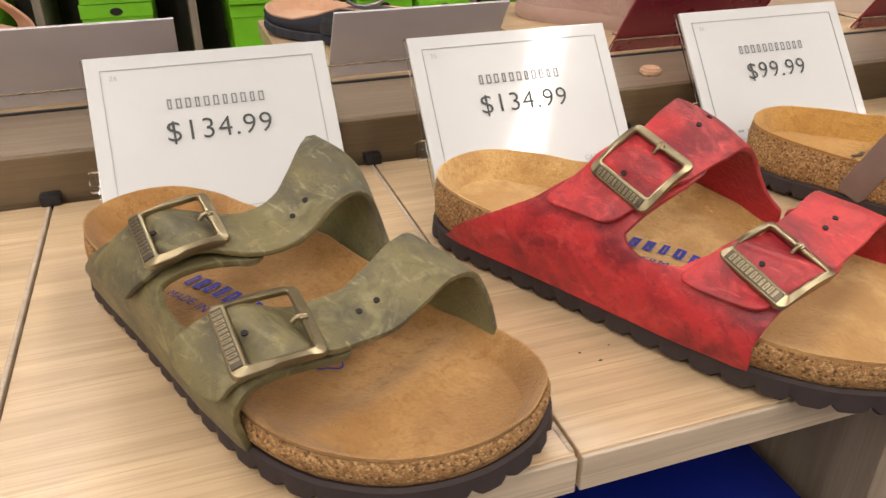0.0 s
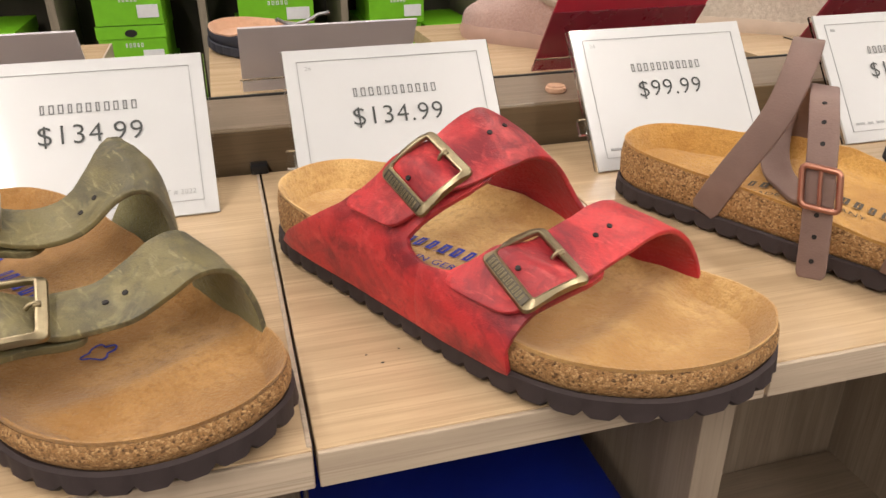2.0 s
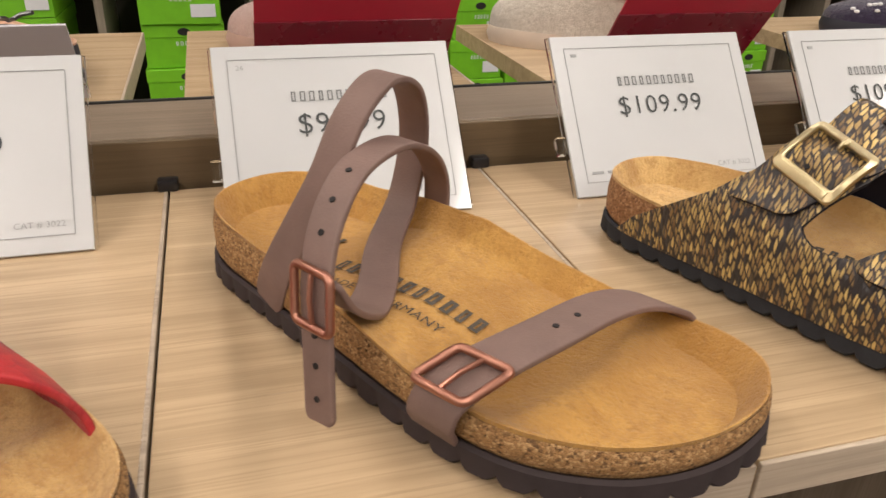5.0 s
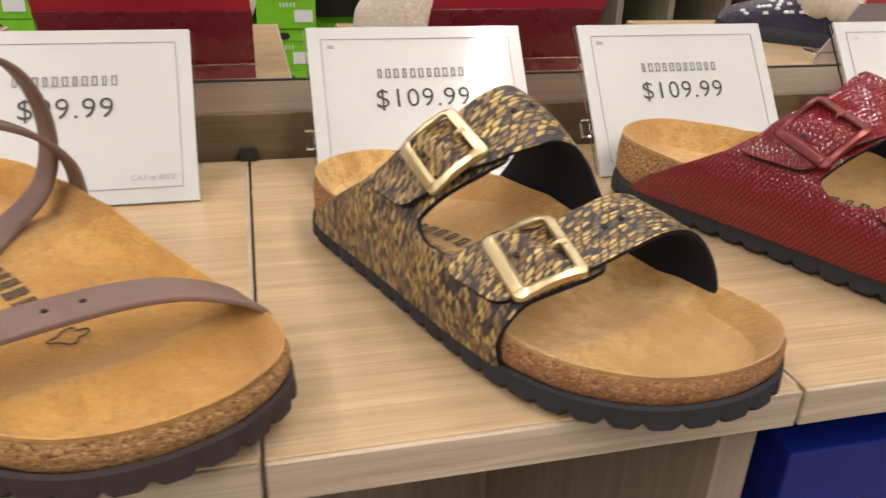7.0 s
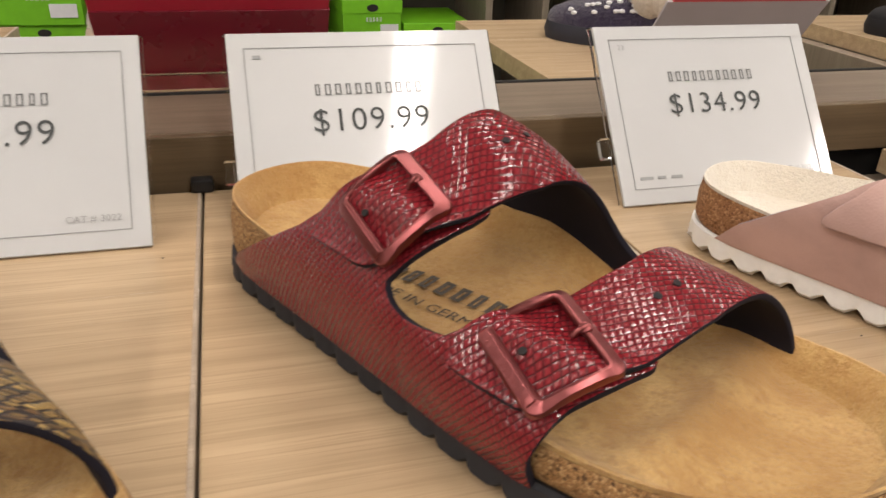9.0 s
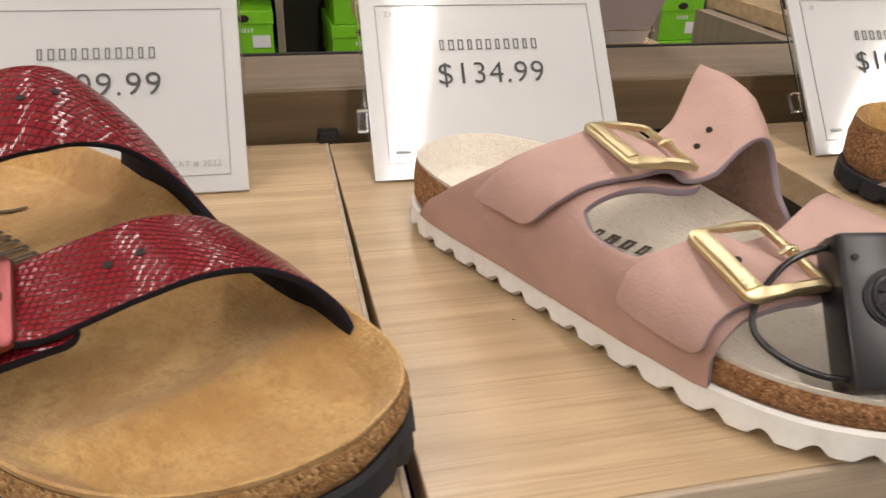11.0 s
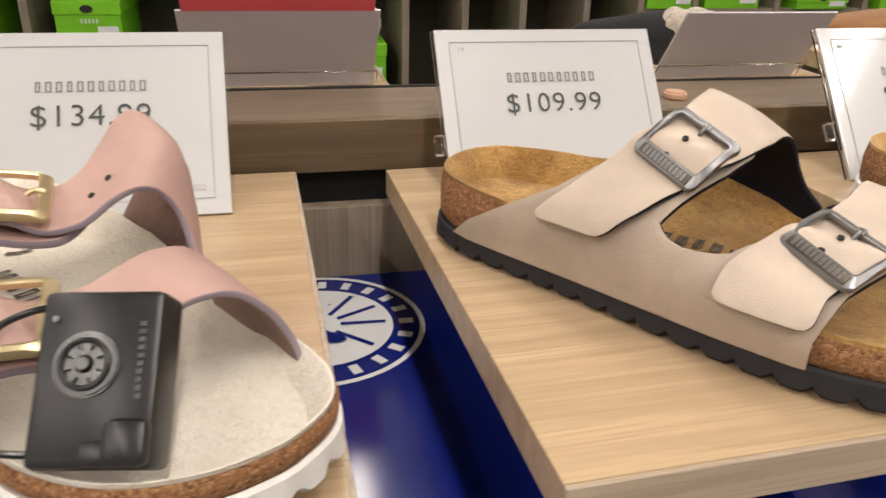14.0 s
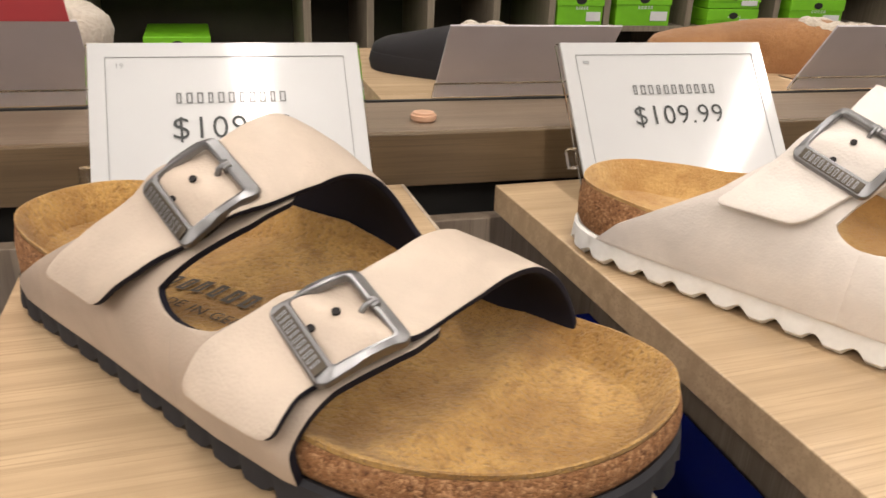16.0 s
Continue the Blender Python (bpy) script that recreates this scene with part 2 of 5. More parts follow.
def mat_metal(name, color, rough=0.3, dark=(0.1, 0.08, 0.05), worn=0.5):
    k = Mat(name, rough, 1.0, color)
    co = k.coords(rnd=1)
    a = k.noise(co, 260, 4)
    b = k.noise(co, 900, 3)
    k.color(k.mix(k.fade(a, 0.40, 0.80), color, k.mix(worn * .35, color, dark)))
    k.rough(b, rough - 0.06, rough + 0.08)
    return k.m


def mat_fuzz(name, color, dark, scale=500):
    k = Mat(name, 0.95, 0, color, 0.05)
    k.b.inputs["Sheen Weight"].default_value = 0.4
    co = k.coords()
    a = k.noise(co, scale, 6, 0.7)
    b = k.noise(co, scale * 0.12, 4)
    c = k.mix(k.fade(a, 0.3, 0.7), dark, color)
    k.color(k.mix(k.fade(b, 0.3, 0.7), k.mix(0.4, c, dark), c))
    k.bump(a, 0.004, 0.9)
    return k.m


def mat_clear(name, tint=(0.97, 0.98, 0.98), rough=0.03):
    k = Mat(name, rough, 0, tint, 0.5)
    k.b.inputs["Transmission Weight"].default_value = 1.0
    k.b.inputs["IOR"].default_value = 1.3
    return k.m


def mat_card(name, color):
    """Printed card behind a glossy acrylic face."""
    k = Mat(name, 0.35, 0, color, 0.5)
    k.b.inputs["Coat Weight"].default_value = 1.0
    k.b.inputs["Coat Roughness"].default_value = 0.075
    co = k.coords()
    a = k.noise(co, 18, 3)
    k.color(k.mix(k.fade(a, 0.35, 0.7), color, tuple(v * 0.965 for v in color)))
    n = k.node("ShaderNodeBump", Strength=0.3, Distance=0.0010)
    k.link(k.noise(co, 9, 2), n.inputs["Height"])
    k.link(n.outputs[0], k.b.inputs["Coat Normal"])
    return k.m


M_BOARD = mat_laminate("oak_laminate", (0.54, 0.395, 0.243), (0.39, 0.278, 0.163), 0.22)
M_BOARD_EDGE = mat_laminate("oak_edge_band", (0.50, 0.41, 0.31), (0.33, 0.26, 0.19), 0.36)
M_PANEL = mat_laminate("taupe_laminate", (0.235, 0.18, 0.13), (0.165, 0.125, 0.088), 0.36)
M_PANEL_UP = mat_laminate("taupe_laminate_upright", (0.30, 0.24, 0.18), (0.20, 0.155, 0.115), 0.4, "z")
# rail laminate toned down for its upright front, the face's shade put into the colour
M_RAIL_SHADED = mat_laminate("taupe_laminate_shaded", (0.150, 0.103, 0.056), (0.105, 0.071, 0.038), 0.42)
M_DARK = mat_plain("gap_shade_and_dark_bits", (0.012, 0.011, 0.010), 0.7, scale=90)
M_PLUG = mat_plain("beech_plug", (0.62, 0.38, 0.25), 0.5, scale=150)
M_BLACK_FELT = mat_plain("black_felt", (0.010, 0.009, 0.011), 0.85, vary=0.2, scale=300)
M_BLACK_PLASTIC = mat_plain("black_plastic", (0.011, 0.011, 0.013), 0.33, vary=0.12, scale=160)
M_BLACK_GLOSS = mat_plain("black_gloss", (0.012, 0.012, 0.014), 0.22, vary=0.1, scale=200)
M_CARD = mat_card("white_card", (0.535, 0.545, 0.548))
M_CARD_BACK = mat_plain("grey_card_back", (0.52, 0.49, 0.525), 0.30, vary=0.05, scale=20)
M_INK = mat_plain("dark_ink", (0.045, 0.05, 0.05), 0.6, vary=0.1)
M_INK_MID = mat_plain("mid_ink", (0.17, 0.175, 0.175), 0.6, vary=0.1)
M_INK_PALE = mat_plain("grey_ink", (0.30, 0.31, 0.31), 0.6, vary=0.1)
M_RED_CARD = mat_plain("red_card", (0.50, 0.012, 0.045), 0.35, vary=0.06, scale=25)
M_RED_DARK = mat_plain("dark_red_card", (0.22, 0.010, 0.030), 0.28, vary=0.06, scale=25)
M_CORAL = mat_plain("coral_card", (0.75, 0.10, 0.13), 0.35, vary=0.05, scale=25)
M_ACRYLIC = mat_clear("clear_acrylic")
M_BLUE = mat_plain("blue_box_card", (0.005, 0.014, 0.165), 0.13, vary=0.08, scale=40)
M_WHITE_PRINT = mat_plain("white_print", (0.72, 0.73, 0.74), 0.5, vary=0.04)
M_GREEN = mat_plain("green_box_card", (0.17, 0.50, 0.012), 0.5, vary=0.08, scale=30)
M_GREEN_LID = mat_plain("green_lid_card", (0.19, 0.55, 0.015), 0.5, vary=0.08, scale=30)
M_CUBBY = mat_laminate("cubby_laminate", (0.26, 0.22, 0.165), (0.18, 0.15, 0.11), 0.45, "z")
# back of the cubbies, coloured dark to carry the shade deep inside them
M_CUBBY_SHADE = mat_plain("cubby_back_shaded", (0.07, 0.064, 0.048), 0.8, scale=8, spec=0.2)
M_WALL = mat_plain("painted_wall", (0.62, 0.60, 0.56), 0.8, vary=0.03, scale=30)
M_CEIL = mat_plain("ceiling_tile", (0.72, 0.71, 0.69), 0.9, vary=0.03, scale=60)
M_FLOOR = mat_plain("carpet", (0.16, 0.14, 0.125), 0.95, vary=0.25, scale=300, bump=0.002)
M_HOUSING = mat_plain("white_enamel", (0.75, 0.75, 0.74), 0.4, vary=0.02)
kd = Mat("lamp_diffuser", 0.5, 0, (0.9, 0.9, 0.88))
kd.b.inputs["Emission Color"].default_value = (1.0, 0.95, 0.88, 1)
kd.b.inputs["Emission Strength"].default_value = 9.0
M_DIFFUSER = kd.m

M_CORK = mat_cork("cork", (0.33, 0.172, 0.064), (0.52, 0.315, 0.14), (0.045, 0.019, 0.007))
M_CORK_RED = mat_cork("cork_brown", (0.29, 0.135, 0.055), (0.46, 0.25, 0.12), (0.10, 0.04, 0.016))
M_SUEDE = mat_suede("tan_suede", (0.74, 0.50, 0.21), (0.43, 0.235, 0.078))
M_SUEDE_GREEN = mat_suede("brown_suede", (0.55, 0.32, 0.12), (0.30, 0.15, 0.045))
M_SUEDE_GOLD = mat_suede("golden_suede", (0.62, 0.35, 0.095), (0.40, 0.20, 0.05))
M_SUEDE_OCHRE = mat_suede("ochre_suede", (0.76, 0.47, 0.155), (0.37, 0.195, 0.055), 0.75, 1.0)
M_SUEDE_WHITE = mat_suede("cream_suede", (0.86, 0.81, 0.71), (0.74, 0.67, 0.56), 0.3)
M_SOLE_BROWN = mat_plain("brown_rubber", (0.038, 0.027, 0.027), 0.75, scale=300, spec=0.3, bump=0.0002)
M_SOLE_GREY = mat_plain("grey_rubber", (0.024, 0.024, 0.028), 0.75, scale=300, spec=0.3, bump=0.0002)
M_SOLE_WHITE = mat_plain("white_rubber", (0.80, 0.79, 0.76), 0.6, vary=0.04, scale=300, bump=0.0002)
M_OLIVE = mat_oiled("olive_leather", (0.165, 0.138, 0.060), (0.30, 0.26, 0.13), (0.078, 0.070, 0.042), 0.45)
M_OLIVE_IN = mat_suede("olive_lining", (0.26, 0.235, 0.09), (0.15, 0.13, 0.05))
M_RED = mat_oiled("red_leather", (0.51, 0.033, 0.038), (0.66, 0.085, 0.080), (0.19, 0.016, 0.024), 0.42)
M_RED_IN = mat_suede("red_lining", (0.55, 0.03, 0.03), (0.33, 0.015, 0.018))
M_MOCHA = mat_smooth_leather("mocha_nubuck", (0.195, 0.125, 0.105), 0.6)
M_SNAKE = mat_snake()
M_LIZARD = mat_lizard()
M_NAVY_IN = mat_plain("navy_lining", (0.012, 0.011, 0.018), 0.8, scale=500, spec=0.2)
M_ROSE = mat_smooth_leather("rose_leather", (0.49, 0.315, 0.275), 0.5)
M_ROSE_IN = mat_suede("rose_lining", (0.36, 0.22, 0.17), (0.24, 0.14, 0.11))
M_ROSE_EDGE = mat_plain("mauve_edge", (0.27, 0.22, 0.26), 0.6)
M_STONE = mat_smooth_leather("stone_leather", (0.58, 0.485, 0.395), 0.48)
# darker copy of the stone leather; holds the shade on the steep side panel
M_STONE_SHADED = mat_smooth_leather("stone_leather_shaded", (0.475, 0.39, 0.315), 0.58)
M_WHITE_L = mat_smooth_leather("white_leather", (0.78, 0.72, 0.66), 0.5)
M_HOLE = mat_plain("punched_hole", (0.008, 0.006, 0.006), 0.8)
M_BRASS_OLD = mat_metal("antique_brass", (0.32, 0.265, 0.165), 0.34, (0.06, 0.05, 0.03), 0.9)
M_GOLD = mat_metal("pale_gold", (0.70, 0.59, 0.36), 0.34, (0.5, 0.38, 0.16), 0.25)
M_COPPER = mat_metal("copper", (0.44, 0.21, 0.15), 0.36, (0.25, 0.10, 0.07))
M_WINE_METAL = mat_metal("wine_metal", (0.28, 0.085, 0.085), 0.32, (0.18, 0.03, 0.04))
M_STEEL = mat_metal("pewter", (0.259, 0.259, 0.266), 0.36, (0.12, 0.12, 0.13))
M_PATINA = mat_metal("dark_patina", (0.11, 0.095, 0.075), 0.45, (0.06, 0.05, 0.04))
M_PRINT_BLUE = mat_plain("blue_print", (0.025, 0.04, 0.32), 0.8, vary=0.2, scale=600)
M_PRINT_GREY = mat_plain("grey_print", (0.075, 0.06, 0.045), 0.8, vary=0.25, scale=600)

# ---------------------------------------------------------------- the shop round the display
TOP = 1.0            # height of the display boards
CEIL = 3.15
tagged(part("floor", box_bm((1.0, -0.5, -0.05), (9.4, 9.4, 0.1)), M_FLOOR, smooth=False), "dark grey-brown carpet floor of the shop", "floor", kind="structure")
tagged(part("ceiling", box_bm((1.0, -0.5, CEIL + 0.05), (9.4, 9.4, 0.1)), M_CEIL, smooth=False), "plain off-white shop ceiling", "ceiling", kind="structure")
for nm, c, s in (("wall_north", (1.0, 2.9, CEIL / 2), (9.2, 0.12, CEIL)), ("wall_south", (1.0, -4.6, CEIL / 2), (9.2, 0.12, CEIL)),
                 ("wall_west", (-3.6, -0.85, CEIL / 2), (0.12, 7.38, CEIL)), ("wall_east", (5.6, -0.85, CEIL / 2), (0.12, 7.38, CEIL))):
    tagged(part(nm, box_bm(c, s), M_WALL, smooth=False), "plain light painted shop wall", "wall", kind="structure")

for lx in LAMP_ROWS:
    for ly in (-1.75, 1.35):
        lamp = thing("ceiling_light", "long white linear ceiling light fixed to the ceiling", "ceiling light", pose(lx, ly, CEIL), "ceiling light rows")
        bm = bmesh.new()
        for sx in (-1, 1):
            add_box(bm, (sx * 0.066, 0, -0.026), (0.024, 2.8, 0.052), bevel=0.004)
        for sy in (-1, 1):
            add_box(bm, (0, sy * 1.388, -0.026), (0.108, 0.024, 0.052), bevel=0.004)
        part("frame", bm, M_HOUSING, lamp)
        part("diffuser", box_bm((0, 0, -0.02), (0.107, 2.75, 0.004)), M_DIFFUSER, lamp, smooth=False)


# ---------------------------------------------------------------- display table
def board(x0, x1, y0, y1, z=TOP, rot=0.0, label="oak laminate display board with a pale edge band"):
    cx, cy = (x0 + x1) / 2, (y0 + y1) / 2
    b = thing("display_board", label, "shelf board", pose(cx, cy, z, 0, 0, rot), "display boards of the table")
    w, d = x1 - x0, y1 - y0
    part("board_top", box_bm((0, 0, -0.0085), (w - 0.0017, d, 0.017), 0.0006), M_BOARD, b, smooth=False)
    part("edge_band", box_bm((0, -d / 2 - 0.0011, -0.0087), (w - 0.0019, 0.0022, 0.0165), 0.0006), M_BOARD_EDGE, b, smooth=False)
    part("edge_band", box_bm((w / 2 - 0.0016, 0, -0.0083), (0.0022, d - 0.003, 0.0174), 0.0006), M_BOARD_EDGE, b, smooth=False)
    return b


SEAMS = (-0.405, -0.204, 0.0, 0.1965, 0.3985, 0.602, 0.8075)
for xa, xb in zip(SEAMS, SEAMS[1:]):
    board(xa, xb, 0.0, 0.300)
board(0.8085, 1.0065, 0.0, 0.298, rot=0.8)
board(1.064, 1.265, 0.0, 0.298, rot=1.6, label="oak laminate display board set slightly askew with gaps beside it")
board(1.3225, 1.5235, -0.004, 0.294, rot=2.5, label="oak laminate display board set slightly askew with gaps beside it")
board(1.58, 1.78, 0.0, 0.3, rot=2.0)

table = thing("display_table", "taupe laminate display table with open compartments under the boards", "display table", pose(0.6, 0.15, 0))
for px in (-0.41, 0.1855, 0.5885, 0.922, 1.41, 1.74):
    part("upright", box_bm((px - 0.6, 0.005, 0.4915), (0.017, 0.288, 0.983), 0.0006), M_PANEL_UP, table, smooth=False)
part("back_panel", box_bm((0.15, 0.153, 0.4875), (2.5, 0.012, 0.975), 0.0006), M_PANEL_UP, table, smooth=False)
part("compartment_floor", box_bm((0.15, 0.0, 0.60), (2.5, 0.29, 0.018), 0.0006), M_PANEL, table, smooth=False)
part("plinth", box_bm((0.15, 0.0, 0.05), (2.45, 0.26, 0.10)), M_PANEL, table, smooth=False)

# raised rail along the middle, between the two rows of boards
rail = thing("centre_rail", "taupe laminate rail running between the two rows of boards", "rail", pose(0.6, 0.35, TOP))
part("rail_top", box_bm((0.15, 0.003, 0.0245), (2.6, 0.083, 0.012), 0.0008), M_PANEL, rail, smooth=False)
part("rail_front", box_bm((0.15, -0.0416, 0.0133), (2.6, 0.006, 0.0340), 0.0008), M_RAIL_SHADED, rail, smooth=False)
# near-black sheet added to stand in for the shade inside the gap
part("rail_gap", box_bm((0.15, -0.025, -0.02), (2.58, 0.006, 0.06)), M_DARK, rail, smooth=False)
part("rail_lip", box_bm((0.15, 0.0465, 0.0235), (2.6, 0.003, 0.0165), 0.0004), M_DARK, rail, smooth=False)
part("rail_core", box_bm((0.15, 0.02, -0.49), (2.5, 0.05, 0.99)), M_PANEL, rail, smooth=False)
for bx in (-0.204, 0.0, 0.1965, 0.3985, 0.602, 0.8075):
    clip = part("board_clip", box_bm((bx, 0.3015, TOP + 0.0035), (0.012, 0.010, 0.007), 0.0012), M_BLACK_PLASTIC)
    tagged(clip, "small black plastic clip at the back of a board seam", "clip", "board clips")
for bx in (0.2407, 0.514, 1.2815, 1.513, -0.1):
    bm = cyl_bm(0.0085, 0.006, 24)
    bmesh.ops.bevel(bm, geom=[e for e in bm.edges if e.calc_face_angle(0) > 1], offset=0.0015, segments=3, affect="EDGES")
    bmesh.ops.transform(bm, matrix=pose(bx, 0.337, TOP + 0.0334), verts=bm.verts)
    tagged(part("wooden_plug", bm, M_PLUG), "small round beech cover plug on the centre rail", "plug", "wooden plugs on the rail")

# boards of the far row
FAR_Z = 1.024
for xa, xb in ((-0.42, -0.13), (-0.03, 0.165), (0.206, 0.437), (0.50, 0.70), (0.86, 1.085), (1.272, 1.48), (1.56, 1.85)):
    b = board(xa, xb, 0.402, 0.69, FAR_Z, label="oak laminate display board on the far side of the rail")
far = thing("far_table", "taupe laminate display table behind the centre rail", "display table", pose(0.6, 0.55, 0))
for px in (-0.9, -0.35, 0.05, 0.36, 0.66, 1.05):
    part("upright", box_bm((px, 0.0, 0.5035), (0.017, 0.25, 1.007), 0.0006), M_PANEL_UP, far, smooth=False)
part("shelf", box_bm((0.1, 0.0, 0.6), (2.1, 0.25, 0.018), 0.0006), M_PANEL, far, smooth=False)


# ---------------------------------------------------------------- blue shoe boxes in the compartments
def blue_box(x, y, z, w, d, h, rot, emblem=None):
    b = thing("shoe_box", "dark blue cardboard shoe box" + (" with a white emblem on its lid" if emblem else " in a compartment of the table"), "shoe box", pose(x, y, z, 0, 0, rot), "blue shoe boxes")
    part("box_body", box_bm((0, 0, (h - 0.03) / 2), (w - 0.004, d - 0.004, h - 0.03), 0.001), M_BLUE, b, smooth=False)
    part("lid", box_bm((0, 0, h - 0.0175), (w, d, 0.035), 0.0015), M_BLUE, b, smooth=False)
    if emblem:
        ex, ey, r, cut = emblem
        zt = h + 0.0006
        bm = bmesh.new()
        # outer ring, then the pale disc with rays, cut off at the lid's edge

        def flat(ang0, ang1, r0, r1, n=48):
            prev = None
            for i in range(n + 1):
                a = ang0 + (ang1 - ang0) * i / n
                cur = [bm.verts.new((max(cut, ex + q * math.cos(a)), ey + q * math.sin(a), zt)) for q in (r0, r1)]
                if prev:
                    bm.faces.new((prev[0], prev[1], cur[1], cur[0]))
                prev = cur
        flat(0, 2 * math.pi, r * 0.95, r)
        flat(0, 2 * math.pi, 0.0, r * 0.70)
        for i in range(12):
            a = 2.05 - i * 0.30
            if ex + r * 0.825 * math.cos(a) < cut + 0.004:
                continue
            add_box(bm, (0, 0, 0), (0.0052, 0.0085, 0.0004), Matrix.Translation((ex + r * 0.825 * math.cos(a), ey + r * 0.825 * math.sin(a), zt)) @ pose(0, 0, 0, 0, 0, math.degrees(a) - 90))
        part("emblem", bm, M_WHITE_PRINT, b, "white round printed emblem", smooth=False)
        bm = bmesh.new()
        for a in (0.95, 0.45, -0.05, -0.75):
            add_box(bm, (r * 0.42, 0, 0), (r * 0.42, 0.0026, 0.0004), Matrix.Translation((ex, ey, zt + 0.0006)) @ pose(0, 0, 0, 0, 0, math.degrees(a)))
        spine = catmull([(-0.012, 0.026, 0), (-0.010, 0.010, 0), (-0.004, -0.006, 0), (0.006, -0.016, 0), (0.012, -0.022, 0)], 14)
        half = np.interp(np.linspace(0, 1, 15), [0, 0.3, 0.6, 0.85, 1], [0.0075, 0.008, 0.0045, 0.0055, 0.003])
        sides = [(bm.verts.new((max(cut, ex + q.x - float(k)), ey + q.y - float(k) * .4, zt + 0.0014)), bm.verts.new((max(cut, ex + q.x + float(k)), ey + q.y + float(k) * .4, zt + 0.0014))) for q, k in zip(spine, half)]
        for (a0, a1), (b0, b1) in zip(sides, sides[1:]):
            bm.faces.new((a0, b0, b1, a1))
        part("emblem_figure", bm, M_BLUE, b, smooth=False)
    return b


blue_box(1.045, 0.168, 0.609, 0.22, 0.262, 0.316, 0, (-0.035, 0.064, 0.064, -0.109))
for bx, by, bz, w, h in ((0.0825, 0.145, 0.609, 0.165, 0.138), (0.0825, 0.145, 0.748, 0.165, 0.137), (0.72, 0.145, 0.609, 0.2, 0.118), (0.72, 0.145, 0.728, 0.2, 0.118), (0.72, 0.145, 0.847, 0.2, 0.105), (1.302, 0.145, 0.609, 0.17, 0.30),
                         (0.862, 0.145, 0.609, 0.1, 0.3), (1.52, 0.145, 0.609, 0.15, 0.26)):
    blue_box(bx, by, bz, w, 0.262, h, 0)


# ---------------------------------------------------------------- price signs
SIGN_W, SIGN_H = 0.1405, 0.1075
TILT = math.degrees(math.atan2(0.065, 0.085))


def letters_block(bm, x, y, w, h, n, z, stroke):
    """A row of n open blocks of letter size standing in for a brand name."""
    step = w / n
    k = stroke
    for i in range(n):
        hw = step * (0.30 if i % 3 else 0.24)
        cx = x - w / 2 + (i + .5) * step
        outer = [bm.verts.new((cx + a * hw, y + b * h / 2, z + 0.0002)) for a, b in ((-1, -1), (1, -1), (1, 1), (-1, 1))]
        inner = [bm.verts.new((cx + a * max(hw - k, hw * .2), y + b * (h / 2 - k), z + 0.0002)) for a, b in ((-1, -1), (1, -1), (1, 1), (-1, 1))]
        for q in range(4):
            bm.faces.new((outer[q], outer[(q + 1) % 4], inner[(q + 1) % 4], inner[q]))
        if i:
            bm.faces.new((last, outer[0], bm.verts.new(outer[0].co + Vector((0, k * .1, 0))), bm.verts.new(last.co + Vector((0, k * .1, 0)))))
        last = outer[1]


